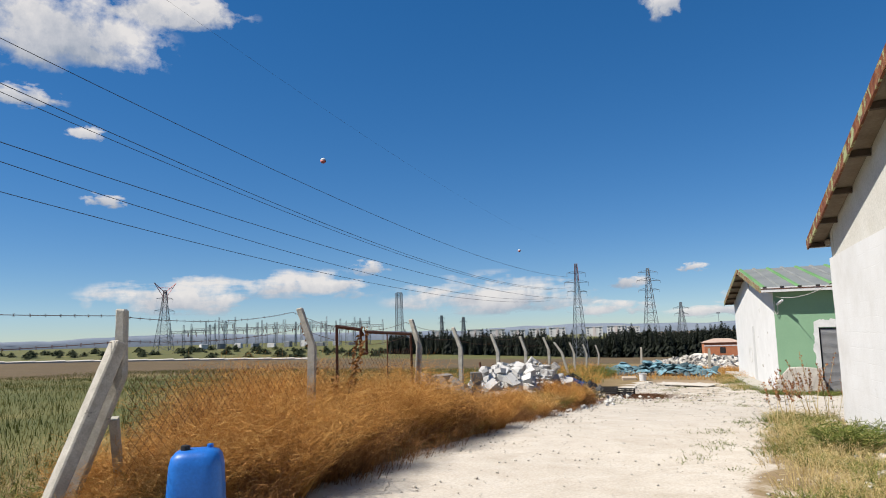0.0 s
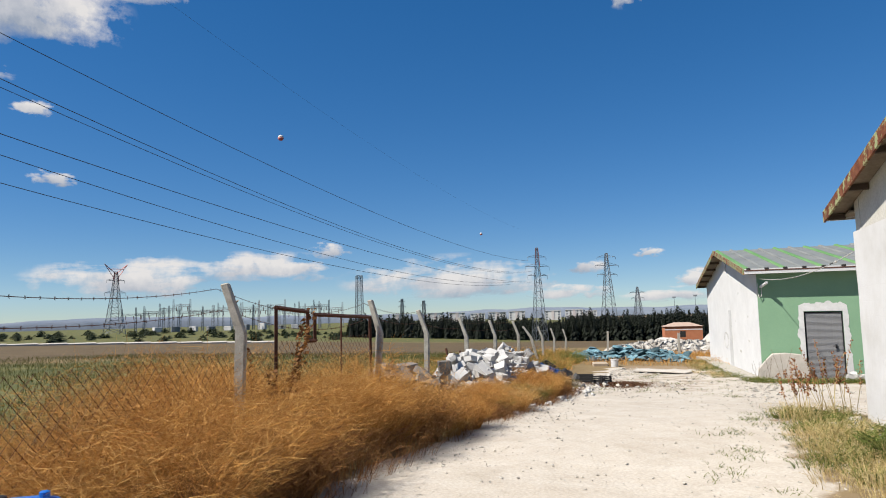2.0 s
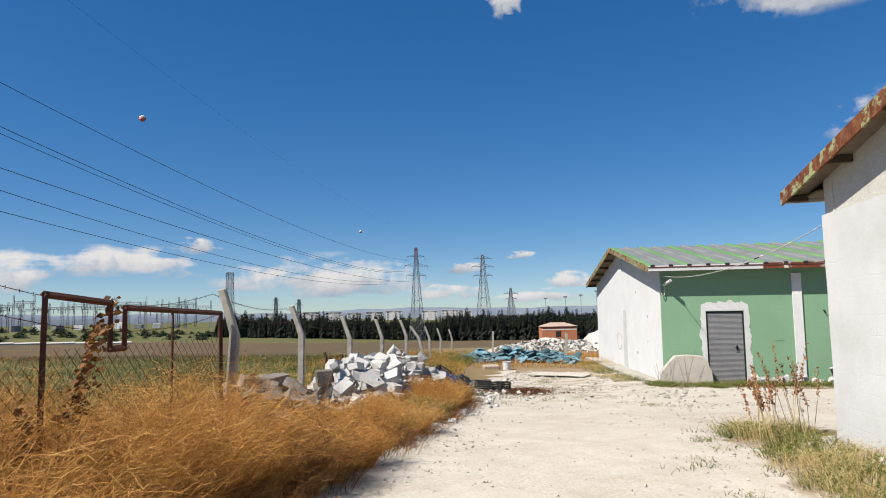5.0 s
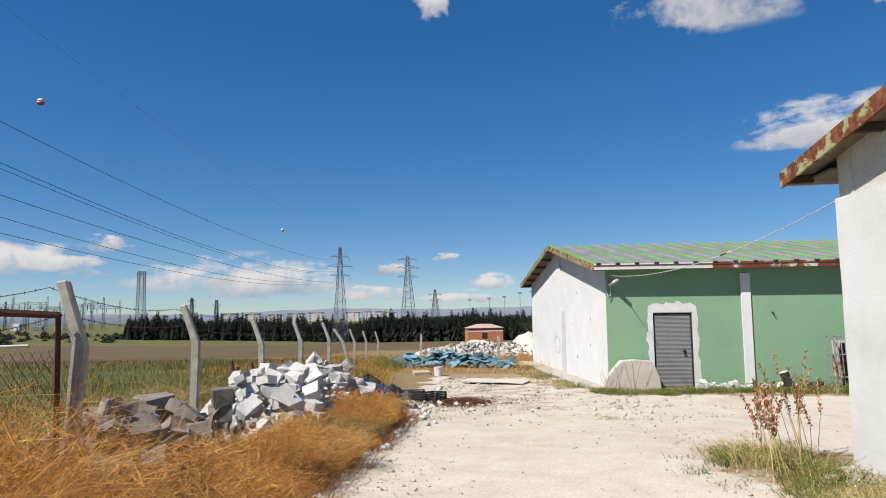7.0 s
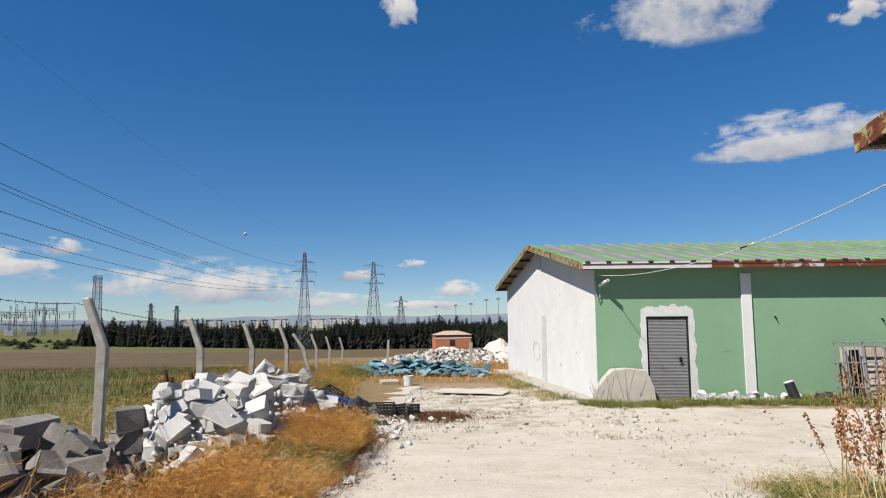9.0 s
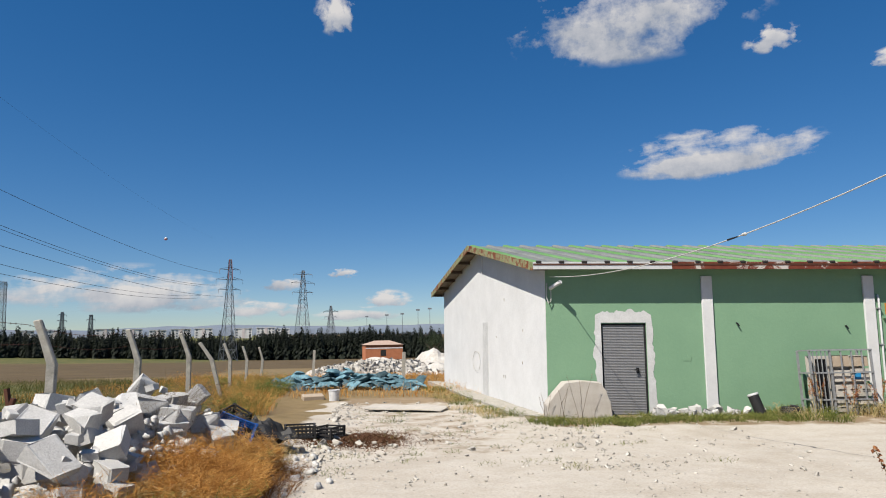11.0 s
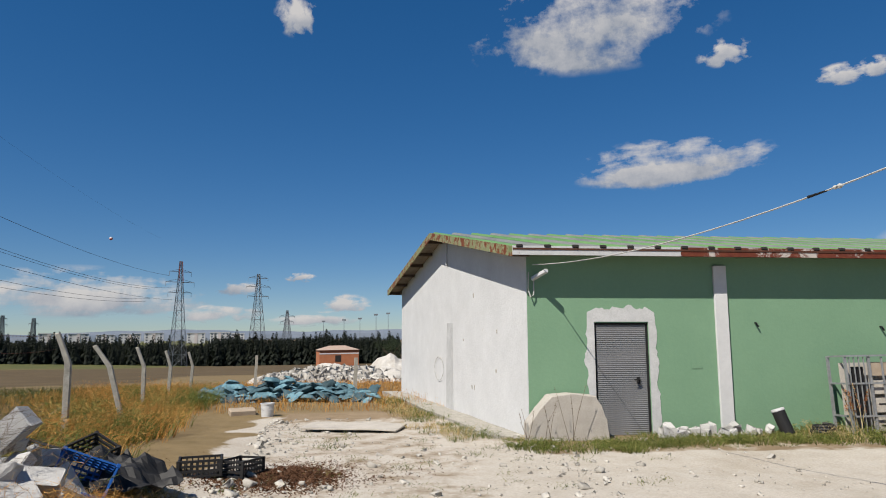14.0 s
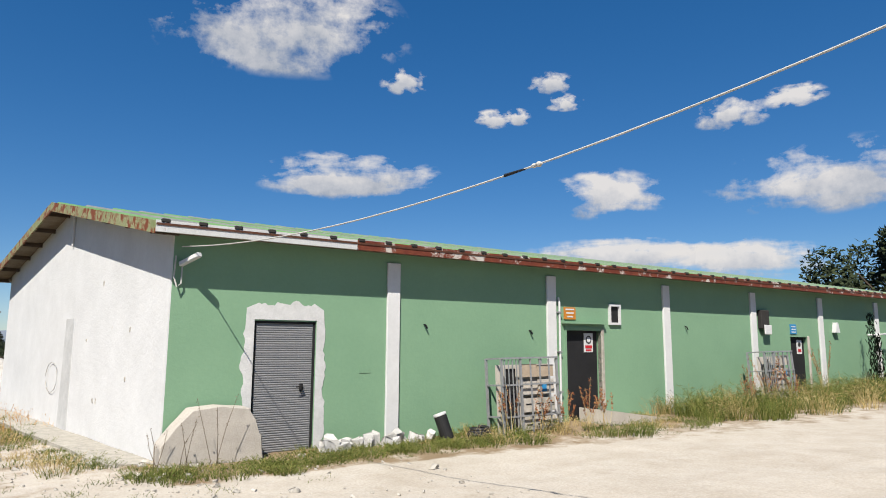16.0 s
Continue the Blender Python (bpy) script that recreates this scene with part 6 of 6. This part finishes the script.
x, y, a, q, h = clumped(120, 55, lambda n: (R.uniform(-0.9, 4.6, n), 22.75 + R.normal(0, 0.22, n), R.uniform(0.06, 0.2, n)), 0.2)
blades("weeds", on_ground(x, y), h * R.uniform(0.5, 1.0, len(x)), 0.3 + 0.5 * q, a, 0.006, 0.2, M_WEED, "low green grass before the steel door", 2, 3, 21)


def gable_foot(n):
    y = R.uniform(23.6, 32, n)
    return -0.75 - 0.17 * (y - 23.9) - R.uniform(0.3, 1.3, n), y, R.uniform(0.06, 0.26, n)


x, y, a, q, h = clumped(42, 50, gable_foot, 0.3)
blades("weeds", on_ground(x, y), h * R.uniform(0.4, 1.0, len(x)), 0.15 + 0.5 * q, a, 0.006, 0.2, M_STRAW, "mixed dry weeds below the white gable", 2, 3, 12)
x, y, a, q, h = clumped(40, 50, gable_foot, 0.25)
blades("weeds", on_ground(x, y), h * R.uniform(0.4, 1.0, len(x)), 0.15 + 0.5 * q, a, 0.006, 0.2, M_WEED, "green weeds below the white gable", 2, 3, 13)
# stray weeds on the gravel
n = 90
cx, cy = R.uniform(-5.0, 1.0, n), np.where(R.uniform(0, 1, n) < 0.25, R.uniform(8, 14, n), R.uniform(18, 26, n))
cx = np.where(cy < 15, R.uniform(-1.4, -0.5, n), cx)
i = np.repeat(np.arange(n), 26)
x, y = cx[i] + R.normal(0, 0.1, len(i)), cy[i] + R.normal(0, 0.1, len(i))
blades("weeds", on_ground(x, y), R.uniform(0.03, 0.1, len(x)), R.uniform(0.3, 1.2, len(x)), R.uniform(0, 6.28, len(x)), 0.005, 0.2, M_WEED, "small weeds in the gravel", 2, 2, 14)


def dock(x, y, h, n, seed, label="red-brown dried dock stalks with seed heads", stem=None, head=None, big=1.0, whorls=60):
    """A dried dock: upright stalks with whorls of seed, and a few side branches."""
    r = random.Random(seed)
    d = thing("dock_plant", pose(x, y, gzf(x, y)), label, "plant", "dried dock plants")
    b, c = bmesh.new(), bmesh.new()
    for i in range(n):
        a, ln = r.uniform(0, 6.28), h * r.uniform(0.6, 1.1)
        tip = Vector((math.cos(a) * ln * r.uniform(0.1, 0.4), math.sin(a) * ln * r.uniform(0.1, 0.4), ln))
        base = Vector((r.uniform(-0.1, 0.1), r.uniform(-0.1, 0.1), 0))
        mid = base.lerp(tip, 0.5) + Vector((r.uniform(-0.04, 0.04), r.uniform(-0.04, 0.04), 0.04))
        tube([base, mid, tip], 0.005, b, 4, 0.5)
        for k in range(whorls):
            t = r.uniform(0.5, 1.0)
            p = mid.lerp(tip, (t - 0.5) * 2) if t > 0.5 else base.lerp(mid, t * 2)
            o = Vector((r.gauss(0, 1), r.gauss(0, 1), r.gauss(0, 0.6))) * 0.014 * big
            s = r.uniform(0.006, 0.016) * big
            u = Vector((r.gauss(0, 1), r.gauss(0, 1), r.gauss(0, 1))).normalized()
            w = u.orthogonal()
            c.faces.new([c.verts.new(p + o + u * s), c.verts.new(p + o + w * s), c.verts.new(p + o - u * s), c.verts.new(p + o - w * s)])
    tagged(part("stalk", b, stem or M_STRAW, d), kind="stuff")
    tagged(part("seed", c, head or M_DOCK, d), kind="stuff")


for j, (x, y, h, n) in enumerate(((0.2, 13.5, 1.2, 6), (-0.15, 13.2, 1.0, 5), (0.5, 13.9, 1.15, 5), (0.1, 14.0, 0.95, 3), (-0.3, 12.6, 0.85, 4), (4.85, 22.9, 0.9, 5), (5.5, 22.8, 0.75, 6), (6.1, 22.75, 0.7, 6), (6.5, 22.6, 0.95, 7), (6.9, 22.6, 0.8, 6), (11.9, 22.7, 1.1, 9), (12.4, 22.6, 1.2, 9), (13.4, 22.6, 1.0, 8), (15.6, 22.9, 1.5, 7), (-6.35, 11.3, 0.9, 6))):
    dock(x, y, h, n, 40 + j)
dock(-5.75, 7.55, 1.75, 5, 71, "tall ochre thistle with curled leaves by the gate", M_BROWN, M_BROWN, 1.7, 70)
for x, y, h, n in ((-0.35, 23.1, 0.75, 3), (-0.05, 23.15, 0.95, 3), (-0.7, 23.3, 0.6, 3)):
    dock(x, y, h, n, int(100 * h), "bare grey-brown stalks before the concrete slab", M_TWIG, M_TWIG, 0.7, 9)
# bare twigs on the white heap
x, y, a, q, h = clumped(6, 90, lambda n: (np.array([-6.2, -6.35, -6.1, -6.5, -6.0, -6.3]), np.array([17.2, 17.6, 16.8, 18.0, 17.9, 17.4]), np.array([0.95, 0.9, 0.6, 0.7, 0.6, 0.95])), 0.18)
blades("twigs", on_ground(x, y) + np.array([0, 0, 0.3]), h * R.uniform(0.5, 1.0, len(x)), 0.3 + 0.6 * q, a, 0.003, 0.15, M_TWIG, "bare grey twigs growing over the block heap", 3, 5, 15)
# brown leaf litter by the crates
n = 7500
x, y = R.normal(-4.3, 0.75, n), R.normal(21.3, 0.55, n)
blades("leaf_litter", on_ground(x, y) + np.stack([np.zeros(n), np.zeros(n), 0.05 * np.exp(-((x + 4.35) ** 2 + (y - 21.25) ** 2) / 0.4)], -1), R.uniform(0.02, 0.05, n), R.uniform(0.5, 2.0, n), R.uniform(0, 6.28, n), 0.016, 0.3, M_DEADLEAF, "brown dead leaves heaped on the gravel", 1, 0, 16)

# small fragments over the heaps, and straw and olive weeds growing through them
rnd = random.Random(91)
for mat_, cy, ry, top, lab, cnt in ((M_BLOCK, 16.6, 2.7, 0.75, "white crumbs of broken block over the heap", 800), (M_GBLOCK, 12.6, 1.9, 0.5, "grey crumbs of rubble over the heap", 180)):
    bits = []
    for i in range(cnt):
        a, q = rnd.uniform(0, 6.28), rnd.random() ** 0.5
        x, y = -6.55 + 1.25 * q * math.cos(a), cy + ry * 1.1 * q * math.sin(a)
        sz = 0.03 + 0.08 * rnd.random() ** 2
        bits.append(pose(x, y, gzf(x, y) + top * max(0.0, 1 - q * q) * rnd.uniform(0.8, 1.05) + 0.02, rnd.uniform(0, 90), rnd.uniform(0, 90), rnd.uniform(0, 90)) @ Matrix.Scale(sz, 4))
    tagged(stack(lump((1.0, 0.85, 0.75), 13, 0.3, 2), bits, "rubble_crumbs", mat_), lab, "rubble", kind="stuff")


# crumbs spilled towards the track
bits = []
for i in range(420):
    y = rnd.uniform(12.0, 20.0)
    x = -5.1 - 0.05 * (y - 12) + rnd.gauss(0, 0.38)
    sz = 0.025 + 0.11 * rnd.random() ** 3
    bits.append(pose(x, y, gzf(x, y) + sz * 0.2, rnd.uniform(0, 90), rnd.uniform(0, 90), rnd.uniform(0, 90)) @ Matrix.Scale(sz, 4))
tagged(stack(lump((1.0, 0.8, 0.7), 15, 0.3, 2), bits, "rubble_crumbs", M_BLOCK), "white crumbs of block spilled beside the track", "rubble", kind="stuff")


def heap_edge(n):
    y = R.uniform(9.5, 20.0, n)
    return R.uniform(-5.95, -4.75, n) - 0.05 * (y - 10), y, R.uniform(0.25, 0.6, n) * np.where(y > 18.2, 0.45, 1.0)


x, y, a, q, h = clumped(40, 90, heap_edge, 0.3)
blades("dry_grass", on_ground(x, y), h * R.uniform(0.4, 1.1, len(x)), 0.2 + 0.6 * q, a, 0.003, 0.25, M_STRAW, "pale straw weeds round the rubble heaps", 3, 6, 31)
x, y, a, q, h = clumped(34, 80, heap_edge, 0.26)
blades("weeds", on_ground(x, y), h * R.uniform(0.4, 0.9, len(x)), 0.2 + 0.6 * q, a, 0.004, 0.25, M_WEED, "olive weeds round the rubble heaps", 3, 6, 32)

# ---- loose stones ----
rnd = random.Random(77)
mats = []
for i in range(5200):
    y = 1.5 + 26 * rnd.random()
    l = float(road_left(y))
    u = rnd.random()
    if u < 0.30:
        x = l + abs(rnd.gauss(0, 0.45)) - 0.1
    elif u < 0.5:
        x = -0.6 + rnd.gauss(0, 0.35)
    else:
        x = rnd.uniform(l, 2.5)
    s = 0.010 + 0.026 * rnd.random() ** 5
    if y > 17:
        s *= 1.7
    if y > 19 and rnd.random() < 0.06:
        s = rnd.uniform(0.05, 0.11)
    if y > 19 and x < -1.5 and rnd.random() < 0.3:
        s *= 1.5
    if x > 0.5 and y < 14.5:
        continue
    mats.append(pose(x, y, gzf(x, y) + s * 0.12, rnd.uniform(0, 40), rnd.uniform(0, 40), rnd.uniform(0, 360)) @ Matrix.Scale(s, 4))
for i in range(160):
    y = rnd.uniform(6.0, 13.4)
    x = 0.55 + 0.118 * (13.1 - y) - abs(rnd.gauss(0, 0.22))
    s = 0.03 + 0.14 * rnd.random() ** 2.5
    mats.append(pose(x, y, gzf(x, y) + s * 0.2, rnd.uniform(0, 40), rnd.uniform(0, 40), rnd.uniform(0, 360)) @ Matrix.Scale(s, 4))
tagged(stack(lump((1.0, 0.8, 0.6), 11, 0.35, 2), mats, "gravel", M_STONE), "loose pale gravel stones over the track", "gravel", kind="stuff")
